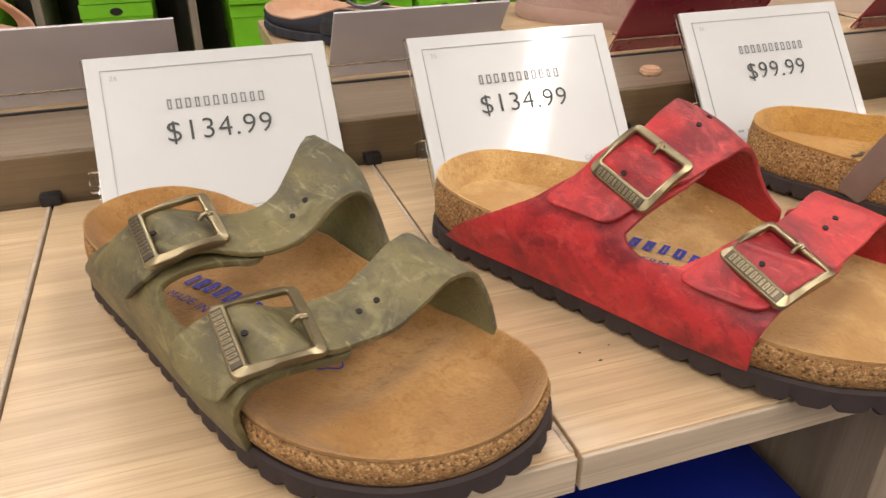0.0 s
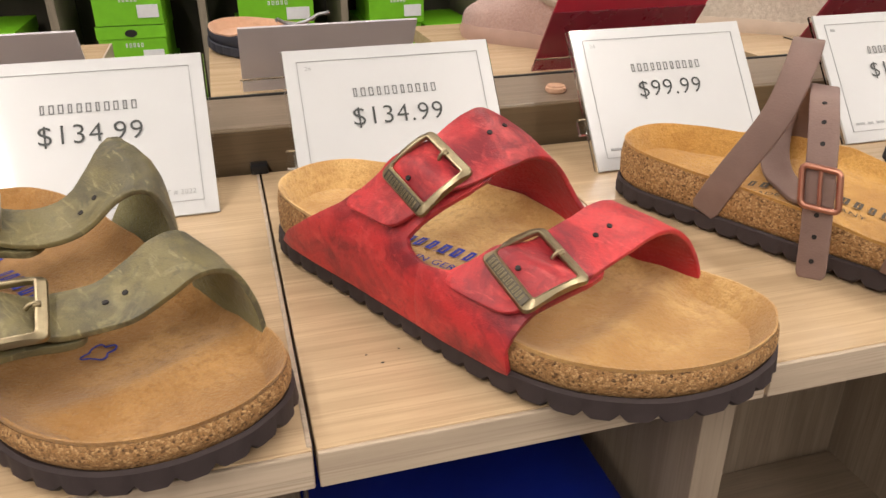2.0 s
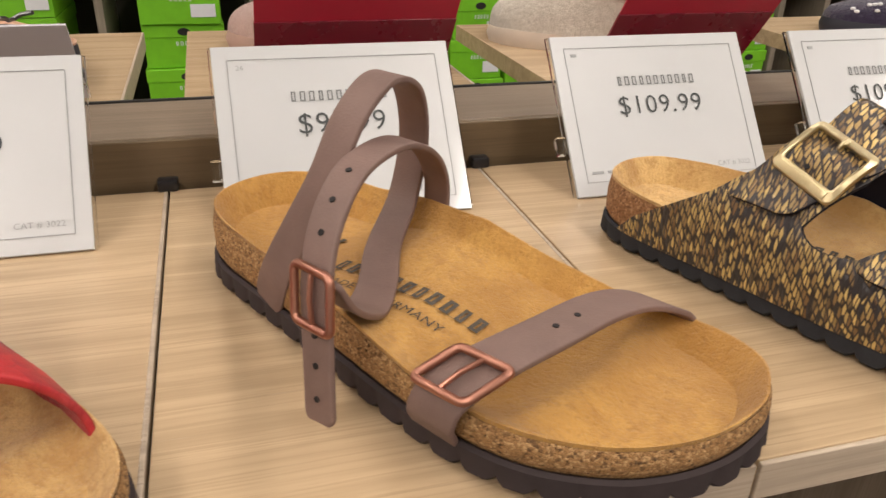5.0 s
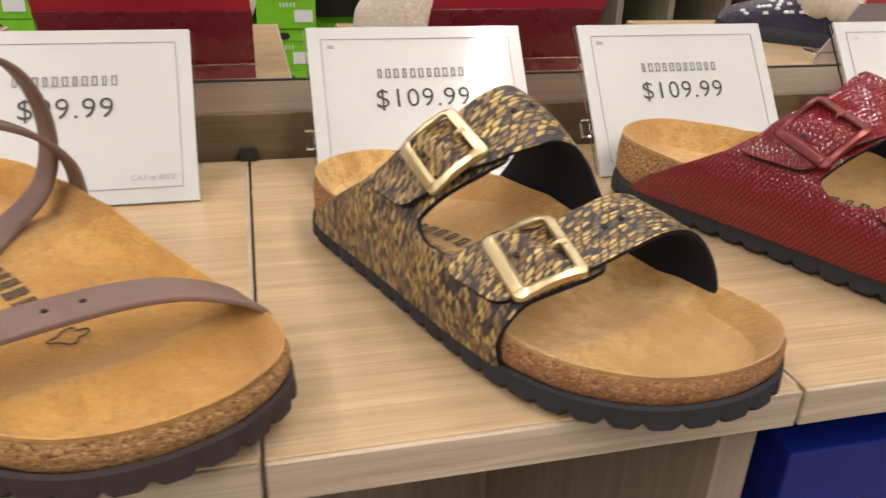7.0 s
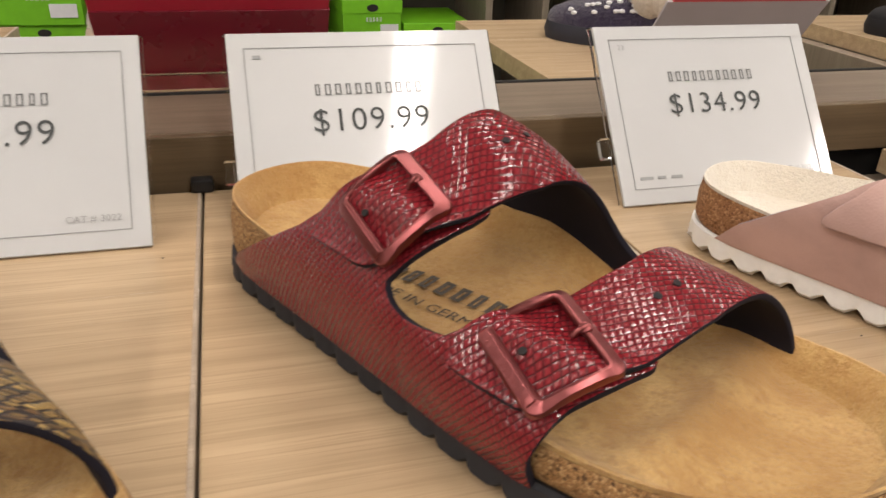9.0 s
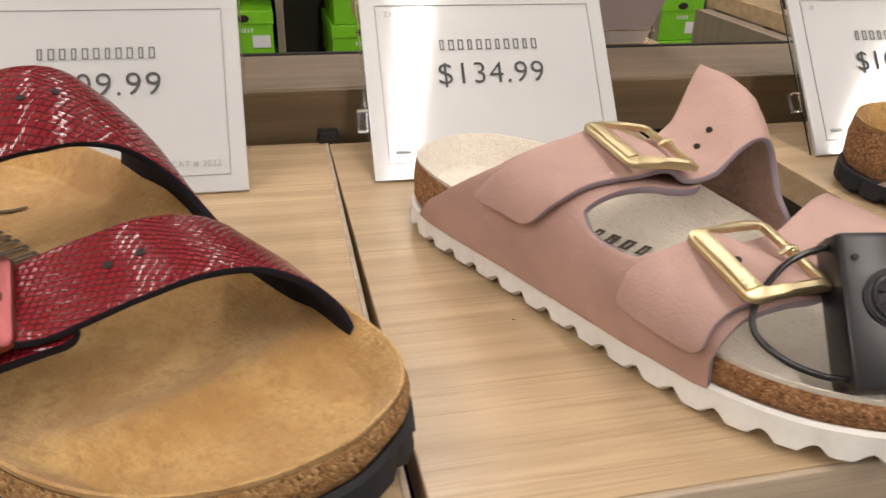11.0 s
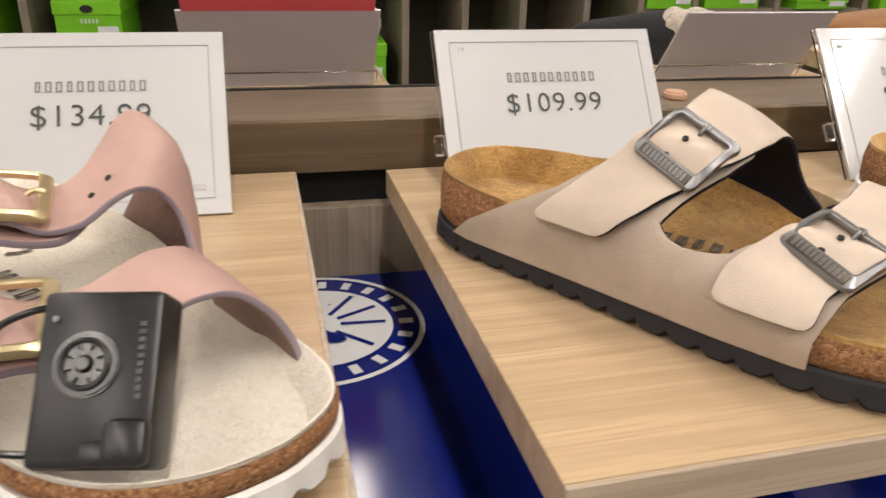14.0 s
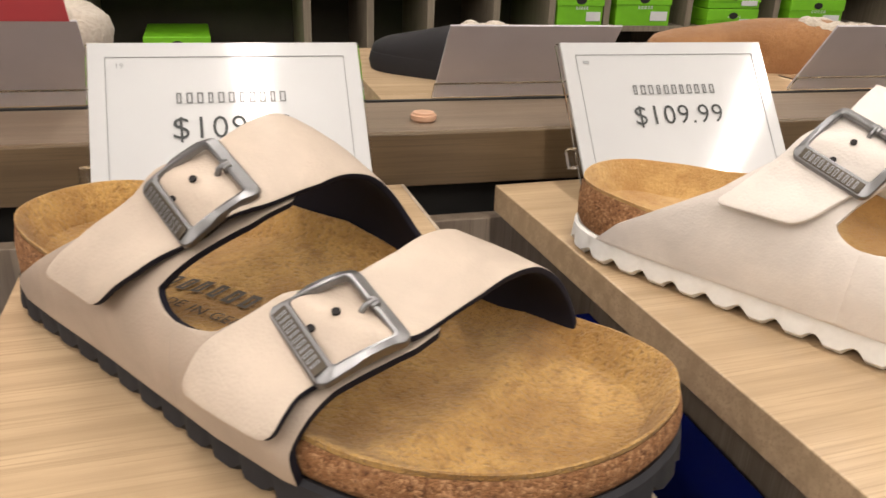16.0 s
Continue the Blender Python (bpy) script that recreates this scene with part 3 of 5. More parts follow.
def price_sign(x0, price, number, y=0.228, rot=0.0, z=TOP + 0.0015, low=True):
    """Acrylic slant sign: local x along the sign, y up its face, z out of the face."""
    s = thing("price_sign", "white price card reading $%s in a slanted acrylic holder" % price, "price sign",
              pose(x0 + SIGN_W / 2, y, z, 90 - TILT, 0, rot) if not rot else pose(x0 + SIGN_W / 2, y, z, 0, 0, rot) @ pose(0, 0, 0, 90 - TILT), "price signs")
    W, H = SIGN_W, SIGN_H
    part("card", box_bm((0, H / 2, -0.0012), (W, H, 0.0022), 0.0004), M_CARD, s, "white printed card", smooth=False)
    back = box_bm((0, H / 2, -0.0038), (W + 0.003, H + 0.0015, 0.002), 0.0005)
    # foot of the holder, running back along the board
    m = pose(0, 0, 0, TILT - 90)
    add_box(back, (0, 0.030, 0.0002), (W * 0.5, 0.050, 0.0016), m, 0.0004)
    ob = part("holder", back, M_ACRYLIC, s, "clear acrylic holder", smooth=False)
    ob.visible_shadow = False
    clip = bmesh.new()
    add_box(clip, (-W / 2 - 0.003, H * 0.33, -0.006), (0.006, 0.012, 0.006), bevel=0.001)
    part("tag_clip", clip, M_ACRYLIC, s, "small clear plastic clip", smooth=False).visible_shadow = False
    zt = 0.0002
    bm = bmesh.new()
    fx, fy0, fy1, st = W / 2 - 0.0085, 0.009, H - 0.0085, 0.00035
    for sx in (-1, 1):
        add_box(bm, (sx * fx, (fy0 + fy1) / 2, zt), (st, fy1 - fy0, 0.0003))
    for yy in (fy0, fy1):
        add_box(bm, (0, yy, zt), (2 * fx, st, 0.0003))
    part("border_line", bm, M_INK_PALE, s, smooth=False)
    bm = bmesh.new()
    letters_block(bm, 0.0, 0.0752, 0.0585, 0.0062, 11, zt, 0.0008)
    part("brand_line", bm, M_INK_MID, s, "dark printed brand line", smooth=False)
    part("price", text_bm("$" + price, 0.0178, pose(0, 0.0525, zt + 0.0003), spacing=1.08, fat=-0.0001), M_INK, s, "printed price $" + price, smooth=False)
    if number:
        part("card_number", text_bm(number, 0.0042, pose(-fx + 0.0045, fy1 - 0.0065, zt + 0.0003), "LEFT", 1.1), M_INK_PALE, s, smooth=False)
    else:
        part("card_number", box_bm((-fx + 0.006, fy1 - 0.005, zt), (0.004, 0.002, 0.0003)), M_INK_PALE, s, smooth=False)
    part("catalogue_line", text_bm("CAT # 3022", 0.0046, pose(fx - 0.004, fy0 + 0.0045, zt + 0.0003), "RIGHT", 1.05), M_INK_PALE, s, smooth=False)
    bm = bmesh.new()
    for i, wd in enumerate((0.008, 0.005, 0.007)):
        add_box(bm, (-fx + 0.008 + i * 0.0095, fy0 + 0.006, zt), (wd, 0.0018, 0.0003))
    part("small_print", bm, M_INK_PALE, s, smooth=False)
    return s


for x0, price, number, y, rot in ((-0.169, "134.99", "26", 0.2347, 0), (0.0222, "134.99", "26", 0.2212, 0), (0.2295, "99.99", "26", 0.2297, 0), (0.4395, "109.99", "", 0.230, 0),
                                  (0.6215, "109.99", "", 0.2285, 0), (0.8265, "134.99", "23", 0.230, 0), (1.0903, "109.99", "19", 0.231, 0), (1.3537, "109.99", "", 0.228, 0), (1.60, "109.99", "", 0.226, 0)):
    price_sign(x0, price, number, y, rot)


def far_sign(x0, w, h, look_at, group="signs of the far row"):
    """Back of a sign that faces the other aisle."""
    kind = {"grey": "grey back of a price card in an acrylic holder", "red": "tall red card in an acrylic holder facing the other aisle", "coral": "grey card back with a coral red strip above it"}[look_at]
    s = thing("far_price_sign", kind, "price sign", pose(x0 + w / 2, 0.437, FAR_Z + 0.0012, 0, 0, 0) @ pose(0, 0, 0, 90 + 36), group)
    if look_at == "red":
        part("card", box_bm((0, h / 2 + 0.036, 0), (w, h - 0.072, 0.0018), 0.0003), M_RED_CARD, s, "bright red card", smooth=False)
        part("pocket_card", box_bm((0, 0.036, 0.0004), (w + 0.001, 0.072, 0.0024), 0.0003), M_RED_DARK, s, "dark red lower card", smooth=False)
    else:
        part("card", box_bm((0, h / 2, 0), (w, h, 0.0018), 0.0003), M_CARD_BACK, s, "grey card back", smooth=False)
        if look_at == "coral":
            part("strip", box_bm((0, h + 0.03, 0.0002), (w * 0.94, 0.06, 0.0018), 0.0003), M_CORAL, s, "coral red card strip", smooth=False)
    bm = box_bm((0, 0.0085, 0.0032), (w + 0.004, 0.017, 0.0022), 0.0006)
    add_box(bm, (0, 0.03, 0.0005), (w * 0.5, 0.055, 0.0016), pose(0, 0, 0, -126), 0.0004)
    part("holder", bm, M_ACRYLIC, s, "clear acrylic holder", smooth=False).visible_shadow = False
    return s


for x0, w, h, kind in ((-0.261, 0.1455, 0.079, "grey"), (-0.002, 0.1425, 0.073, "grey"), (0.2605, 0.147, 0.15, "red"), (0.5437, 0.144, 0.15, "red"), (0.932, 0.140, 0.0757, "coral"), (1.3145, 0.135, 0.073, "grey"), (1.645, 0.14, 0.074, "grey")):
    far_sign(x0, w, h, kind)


# ---------------------------------------------------------------- sandals
# A right-foot sandal is laid out in its own frame: u runs 0..1 from heel to toe, v to the inner side, both in units of the length L.
SOLE = ((0, 0), (.012, .055), (.05, .098), (.12, .122), (.2, .126), (.3, .121), (.42, .118), (.54, .130), (.66, .150), (.76, .162), (.85, .158), (.92, .136), (.97, .098), (.995, .045),
        (1.0, .005), (.985, -.055), (.945, -.110), (.88, -.155), (.79, -.185), (.69, -.192), (.58, -.183), (.46, -.166), (.33, -.148), (.2, -.133), (.11, -.120), (.045, -.093), (.012, -.055))


def sole_outline(n, wide):
    p = [Vector((a, b * wide, 0)) for a, b in SOLE]
    m = len(p)
    dense = []
    for i in range(m):
        a, b, c, d = p[i - 1], p[i], p[(i + 1) % m], p[(i + 2) % m]
        for k in range(14):
            t = k / 14
            dense.append(0.5 * (2 * b + (c - a) * t + (2 * a - 5 * b + 4 * c - d) * t * t + (3 * b - a - 3 * c + d) * t ** 3))
    arr = np.array([(q.x, q.y) for q in dense])
    step = np.linalg.norm(np.roll(arr, -1, 0) - arr, axis=1)
    s = np.concatenate([[0], np.cumsum(step)])
    at = np.linspace(0, s[-1], n, endpoint=False)
    ring = np.vstack([arr, arr[:1]])
    return np.stack([np.interp(at, s, ring[:, 0]), np.interp(at, s, ring[:, 1])], 1), s[-1]


def half_width(wide, side):
    """Width of the outline on one side, as a table over u."""
    return [(a, abs(b) * wide) for a, b in sorted(q for q in SOLE if (q[1] >= 0) == (side > 0) or q[0] in (0, 1.0))]


SPRING = ((0, 0.004), (0.08, 0.0), (0.7, 0.0), (0.82, 0.004), (0.92, 0.014), (1.0, 0.028))       # lift of the sole's underside
EDGE_IN = ((0, .138), (.1, .138), (.22, .142), (.36, .162), (.48, .158), (.6, .120), (.72, .092), (.85, .089), (1.0, .097))   # top edge, inner side
EDGE_OUT = ((0, .138), (.1, .136), (.22, .128), (.36, .124), (.5, .116), (.62, .100), (.75, .093), (.88, .094), (1.0, .097))  # top edge, outer side
BED = ((0, .090), (.12, .076), (.25, .083), (.4, .106), (.52, .102), (.65, .072), (.75, .061), (.85, .052), (.93, .050), (1.0, .06))  # middle of the footbed
SOLE_T = .044      # outsole


def sole_parts(root, L, wide, m_sole, m_cork, m_bed, teeth=46, zig=0.008, gap=0.17, st=SOLE_T):
    ring, length = sole_outline(368, wide)
    n = len(ring)
    cen = np.array([.5, 0.0])
    tang = np.roll(ring, -1, 0) - np.roll(ring, 1, 0)
    nor = np.stack([tang[:, 1], -tang[:, 0]], 1)
    nor /= np.linalg.norm(nor, axis=1)[:, None]
    if ((ring - cen) * nor).sum() < 0:
        nor = -nor
    lift = np.array([interp(SPRING, u) for u, v in ring])
    blend = np.clip((ring[:, 1] + .06) / .12, 0, 1)
    edge = np.array([interp(EDGE_IN, u) * b + interp(EDGE_OUT, u) * (1 - b) for (u, v), b in zip(ring, blend)])

    def loop(bm, off, z):
        return [bm.verts.new(((q[0] - .5) * L, q[1] * L, float(h) * L)) for q, h in zip(ring + nor * np.asarray(off).reshape(-1, 1), np.broadcast_to(z, (n,)))]

    def skin(bm, a, b):
        for i in range(n):
            j = (i + 1) % n
            bm.faces.new((a[i], a[j], b[j], b[i]))

    # outsole with a notched lower rim
    ph = (np.arange(n) / n * teeth) % 1.0
    notch = np.clip(1 - np.abs(ph - 0.5) / gap, 0, 1) ** 0.7
    bm = bmesh.new()
    r0 = loop(bm, np.full(n, -.03), lift + .014)
    r1 = loop(bm, -.002 - .004 * notch, lift + .0005 + zig * 1.4 * notch)
    r2 = loop(bm, .009 - .005 * notch, lift + .010 + zig * 1.0 * notch)
    r3 = loop(bm, np.full(n, .006), lift * 1.0 + st - .004)
    r4 = loop(bm, np.full(n, .0), lift * 1.0 + st)
    r5 = loop(bm, np.full(n, -.05), lift * .4 + st - .022)
    for a, b in zip((r0, r1, r2, r3, r4), (r1, r2, r3, r4, r5)):
        skin(bm, a, b)
    bm.faces.new(r0)
    bm.faces.new(r5)
    part("outsole", bm, m_sole, root, "notched rubber outsole")
    # cork wall
    bm = bmesh.new()
    hs = lift * .9
    c0 = loop(bm, np.full(n, -.006), hs + st - .002)
    c1 = loop(bm, np.full(n, .002), hs + st + .012)
    c2 = loop(bm, np.full(n, .003), hs * .8 + st + (edge - st) * .6)
    c3 = loop(bm, np.full(n, -.002), hs * .7 + edge - .006)
    c4 = loop(bm, np.full(n, -.010), hs * .7 + edge - .016)
    for a, b in zip((c0, c1, c2, c3), (c1, c2, c3, c4)):
        skin(bm, a, b)
    part("cork_midsole", bm, m_cork, root, "granular cork midsole")
    # footbed, dished inside a soft rim
    bm = bmesh.new()
    mid = np.stack([np.clip(ring[:, 0], .16, .86), np.zeros(n)], 1)
    mid[:, 1] = np.interp(mid[:, 0], [0, .4, .7, 1], [0, -.02 * wide, -.006, .01])
    prev = None
    for f in (1.0, .985, .965, .94, .90, .84, .76, .66, .54, .40, .26, .12, .0):
        if f == 1.0:
            vs = loop(bm, np.full(n, -.0035), hs * .7 + edge - .007)
        else:
            pts = mid + (ring - mid) * f
            w = np.clip((f - .75) / (.965 - .75), 0, 1)
            w = w * w * (3 - 2 * w)
            base = np.array([interp(BED, u) for u in pts[:, 0]])
            toe = np.array([interp(SPRING, u) for u in pts[:, 0]]) * .7
            ridge = .017 * np.exp(-((pts[:, 0] - .80 + 1.2 * (pts[:, 1] / wide) ** 2) / .038) ** 2) * (1 - w)
            arch = .020 * np.exp(-((pts[:, 0] - .42) / .12) ** 2) * np.clip(pts[:, 1] / .1, -0.4, 1)
            rim = .003 if f in (.985, .965) else 0
            z = (base + ridge + arch + toe) * (1 - w) + (edge + hs * .7 + rim - .003) * w
            vs = [bm.verts.new(((q[0] - .5) * L, q[1] * L, float(h) * L)) for q, h in zip(pts, z)]
        if prev:
            skin(bm, prev, vs)
        prev = vs
    bmesh.ops.remove_doubles(bm, verts=bm.verts, dist=1e-5)
    part("footbed", bm, m_bed, root, "moulded suede footbed")


def bed_height(u, v, wide):
    return interp(BED, u) + interp(SPRING, u) * .7 + .020 * math.exp(-((u - .42) / .12) ** 2) * min(1, max(-.4, v / .1))


def footbed_print(root, L, wide, mat, flip=1):
    """Worn stamp on the heel and arch of the footbed, as plain shapes, with its small legible line."""
    def warp(bm, u0, v0, ang):
        bmesh.ops.transform(bm, matrix=pose(u0, v0, 0, 0, 0, ang), verts=bm.verts)
        for q in bm.verts:
            u, v = q.co.x, q.co.y
            q.co = Vector(((u - .5) * L, v * L, (bed_height(u, v, wide) + .0035 + q.co.z) * L))
    bm = bmesh.new()
    letters_block(bm, 0, 0, .30, .034, 11, 0, .0065)
    bmesh.ops.subdivide_edges(bm, edges=[e for e in bm.edges if e.calc_length() > .02], cuts=1)
    warp(bm, .47, -.045 * wide, 3)
    part("footbed_stamp", bm, mat, root, "printed brand stamp", smooth=False)
    bm = text_bm("MADE IN GERMANY", .026, pose(0, 0, 0), "CENTER", 1.05)
    warp(bm, .46, -.098 * wide, 3)
    part("footbed_line", bm, mat, root, "small printed line reading MADE IN GERMANY", smooth=False)
    bm = bmesh.new()
    for i, q in enumerate(((0, 0), (.028, .014), (.05, -.006))):
        add_box(bm, (q[0], q[1], 0), (.022, .010, .001), pose(0, 0, 0, 0, 0, 20 + 30 * i))
    warp(bm, .24, -.04, 0)
    part("footbed_mark", bm, mat, root, smooth=False)


def hide_mark(root, L, wide, mat, u0, v0):
    """Small printed outline of a hide on the footbed."""
    ring = []
    for k in range(40):
        a = 2 * math.pi * k / 40
        r = .019 * (1 + .22 * math.cos(4 * a + .6) + .07 * math.cos(7 * a))
        ring.append((u0 + r * math.cos(a) * .8, v0 + r * math.sin(a) * 1.2))
    pts = [Vector(((u - .5) * L, v * L, (bed_height(u, v, wide) + .004) * L)) for u, v in ring]
    part("leather_mark", tube_bm(pts, .0004, 4, True), mat, root, "printed hide outline", smooth=False)


# cross-sections of the upper: (sideways, height), relative to half width and arch height
FULL = ((-1.0, 0), (-1.04, .24), (-.98, .45), (-.80, .63), (-.5, .80), (-.22, .94), (.08, 1.045), (.30, 1.06), (.55, .99), (.80, .79), (.95, .50), (.97, .20), (.93, 0))
FULL_F = ((-1.0, 0), (-1.05, .24), (-1.0, .47), (-.86, .64), (-.6, .77), (-.3, .90), (0, 1.015), (.25, 1.045), (.5, .975), (.72, .75), (.86, .45), (.88, .20), (.86, 0))
PEAK_R = ((-1.0, 0), (-1.06, .26), (-1.05, .46), (-.93, .62), (-.68, .71), (-.35, .74), (0, .71), (.38, .74), (.70, .91), (.97, 1.07), (1.14, 1.0), (1.19, .70), (1.09, .36), (.96, 0))
PEAK_LOW = ((-1.0, 0), (-1.06, .28), (-1.08, .5), (-.98, .70), (-.70, .80), (-.40, .80), (-.15, .84), (.08, .95), (.28, 1.03), (.50, .99), (.70, .74), (.82, .44), (.86, .18), (.86, 0))
PEAK_F = ((-1.0, 0), (-1.06, .28), (-1.08, .5), (-.98, .70), (-.70, .80), (-.35, .80), (0, .82), (.3, .98), (.52, 1.12), (.74, 1.06), (.86, .72), (.90, .42), (.89, .18), (.86, 0))
ARCH = ((0, .27), (.30, .277), (.40, .270), (.47, .258), (.53, .236), (.60, .200), (.66, .174), (.75, .152), (.85, .125), (1, .10))
EDGE_A = ((0, .085), (.06, .13), (.12, .20), (.2, .298), (.3, .375), (.42, .432), (.52, .450), (.62, .442), (.72, .418), (.80, .38), (.88, .33), (1, .27))
EDGE_B = ((0, .45), (.17, .465), (.24, .490), (.36, .535), (.5, .568), (.66, .582), (.74, .590), (.79, .604), (.82, .620), (.84, .636), (1, .636))
EDGE_C = ((0, .565), (.17, .565), (.26, .610), (.37, .655), (.5, .680), (.66, .690), (.74, .684), (.79, .670), (.82, .655), (.84, .638), (1, .638))
EDGE_D = ((0, .705), (.08, .706), (.2, .728), (.34, .768), (.5, .792), (.7, .808), (.88, .825), (1, .84))


class Upper:
    def __init__(self, L, wide, sect_r=FULL, sect_f=FULL, high=1.0, st=SOLE_T, rear=1.0, lean=0.0):
        self.L, self.wide, self.high = L, wide, high
        self.win, self.wout = half_width(wide, 1), half_width(wide, -1)
        self.rows = []
        self.us = np.linspace(.04, .92, 89)
        for u in self.us:
            k = min(1, max(0, (u - .50) / .14))
            k = k * k * (3 - 2 * k)
            a = np.array([tuple(q) for q in catmull([(x, y, 0) for x, y in sect_r], 96)])[:, :2]
            b = np.array([tuple(q) for q in catmull([(x, y, 0) for x, y in sect_f], 96)])[:, :2]
            c = a * (1 - k) + b * k
            wo, wi = interp(self.wout, u) + .010, interp(self.win, u) + .004
            v = (wi - wo) / 2 + c[:, 0] * (wi + wo) / 2 + lean * c[:, 1]
            z = st - .004 + interp(SPRING, u) + c[:, 1] * (interp(ARCH, u) * high * (rear * (1 - k) + k) + .058 - st)
            s = np.concatenate([[0], np.cumsum(np.hypot(np.diff(v), np.diff(z)))])
            t = np.linspace(0, 1, 121)
            self.rows.append(np.stack([np.interp(t, s / s[-1], v), np.interp(t, s / s[-1], z)], 1))
        self.rows = np.array(self.rows)

    def at(self, u, th):
        x = min(max((u - self.us[0]) / (self.us[1] - self.us[0]), 0), len(self.us) - 1.001)
        y = min(max(th * 120, 0), 119.999)
        i, j = int(x), int(y)
        fx, fy = x - i, y - j
        r = self.rows
        p = (r[i, j] * (1 - fx) + r[i + 1, j] * fx) * (1 - fy) + (r[i, j + 1] * (1 - fx) + r[i + 1, j + 1] * fx) * fy
        return Vector(((u - .5) * self.L, p[0] * self.L, p[1] * self.L))

    def normal(self, u, th):
        d1 = self.at(u + .012, th) - self.at(u - .012, th)
        d2 = self.at(u, min(1, th + .012)) - self.at(u, max(0, th - .012))
        n = d1.cross(d2)
        return n.normalized() if n.length else Vector((0, 0, 1))


def uv_grid(bm, rows, uvs):
    lay = bm.loops.layers.uv.verify()
    for i in range(len(rows) - 1):
        for j in range(len(rows[0]) - 1):
            ids = ((i, j), (i + 1, j), (i + 1, j + 1), (i, j + 1))
            vs = [rows[a][b] for a, b in ids]
            if len({tuple(round(c, 6) for c in v.co) for v in vs}) < 3:
                continue
            f = bm.faces.new(vs)
            for lp, (a, b) in zip(f.loops, ids):
                lp[lay].uv = uvs[a][b]


def outward(bm, centre):
    """Faces turned away from the foot."""
    bm.normal_update()
    s = sum((f.calc_center_median() - centre).dot(f.normal) * f.calc_area() for f in bm.faces)
    if s < 0:
        bmesh.ops.reverse_faces(bm, faces=bm.faces)


def leather_shell(name, rows, uvs, mats, root, thick, centre, label=""):
    bm = bmesh.new()
    grid = [[bm.verts.new(p) for p in r] for r in rows]
    uv_grid(bm, grid, uvs)
    bmesh.ops.remove_doubles(bm, verts=bm.verts, dist=2e-5)
    outward(bm, centre)
    me = bpy.data.meshes.new(name)
    bm.to_mesh(me)
    bm.free()
    for m in mats:
        me.materials.append(m)
    for p in me.polygons:
        p.use_smooth = True
    ob = new(name, me)
    ob.parent = root
    if label:
        tagged(ob, label)
    md = ob.modifiers.new("thickness", "SOLIDIFY")
    md.thickness, md.offset = thick, -1.0
    md.material_offset, md.material_offset_rim = 1, 2
    bv = ob.modifiers.new("soft_edge", "BEVEL")
    bv.width, bv.segments, bv.limit_method, bv.angle_limit = thick * 0.25, 2, "ANGLE", radians(50)
    return ob


def upper_shell(up, root, mats, label, flap):
    """Outer side panel that ends in two rounded flaps under the straps."""
    h0 = .165
    L = up.L
    bm = bmesh.new()
    for first, second, far_end, side in ((EDGE_A, EDGE_B, flap[0], 0), (EDGE_C, EDGE_D, flap[1], 1)):
        ths = sorted(set(list(np.linspace(0, far_end - .04, 44)) + [h0, h0 + .004, h0 + .012, h0 + .022] + [far_end - .04 * (1 - k / 10) ** 2 for k in range(11)]))
        rows, uvs = [], []
        for th in ths:
            a, b, c, d = (interp(e, th) for e in (EDGE_A, EDGE_B, EDGE_C, EDGE_D))
            g = 0.0 if th <= h0 else min(1.0, ((th - h0) / .028)) ** .5
            m = (b + c) / 2
            b, c = m - (m - b) * g, m + (c - m) * g
            lo, hi = ((a, b), (c, d))[side]
            q = max(0.0, (th - (far_end - .04)) / .04)
            k = .35 + .65 * math.sqrt(max(0.0, 1 - q * q))
            mid, hw = (lo + hi) / 2, (hi - lo) / 2 * k
            us = [mid + hw * (i / 5.5 - 1) for i in range(12)]
            rows.append([bm.verts.new(up.at(u, th)) for u in us])
            uvs.append([(u * L, th * .20) for u in us])
        uv_grid(bm, rows, uvs)
    bmesh.ops.remove_doubles(bm, verts=bm.verts, dist=3e-5)
    outward(bm, Vector((0, 0, .03)))
    me = bpy.data.meshes.new("upper")
    bm.to_mesh(me)
    bm.free()
    for m in mats:
        me.materials.append(m)
    for p in me.polygons:
        p.use_smooth = True
    ob = new("upper", me)
    ob.parent = root
    tagged(ob, label)
    md = ob.modifiers.new("thickness", "SOLIDIFY")
    md.thickness, md.offset, md.material_offset, md.material_offset_rim = .0028, -1.0, 1, 2
    bv = ob.modifiers.new("soft_edge", "BEVEL")
    bv.width, bv.segments, bv.limit_method, bv.angle_limit = .0007, 2, "ANGLE", radians(50)


BULGE = .0056      # height of the leather arched up inside a buckle


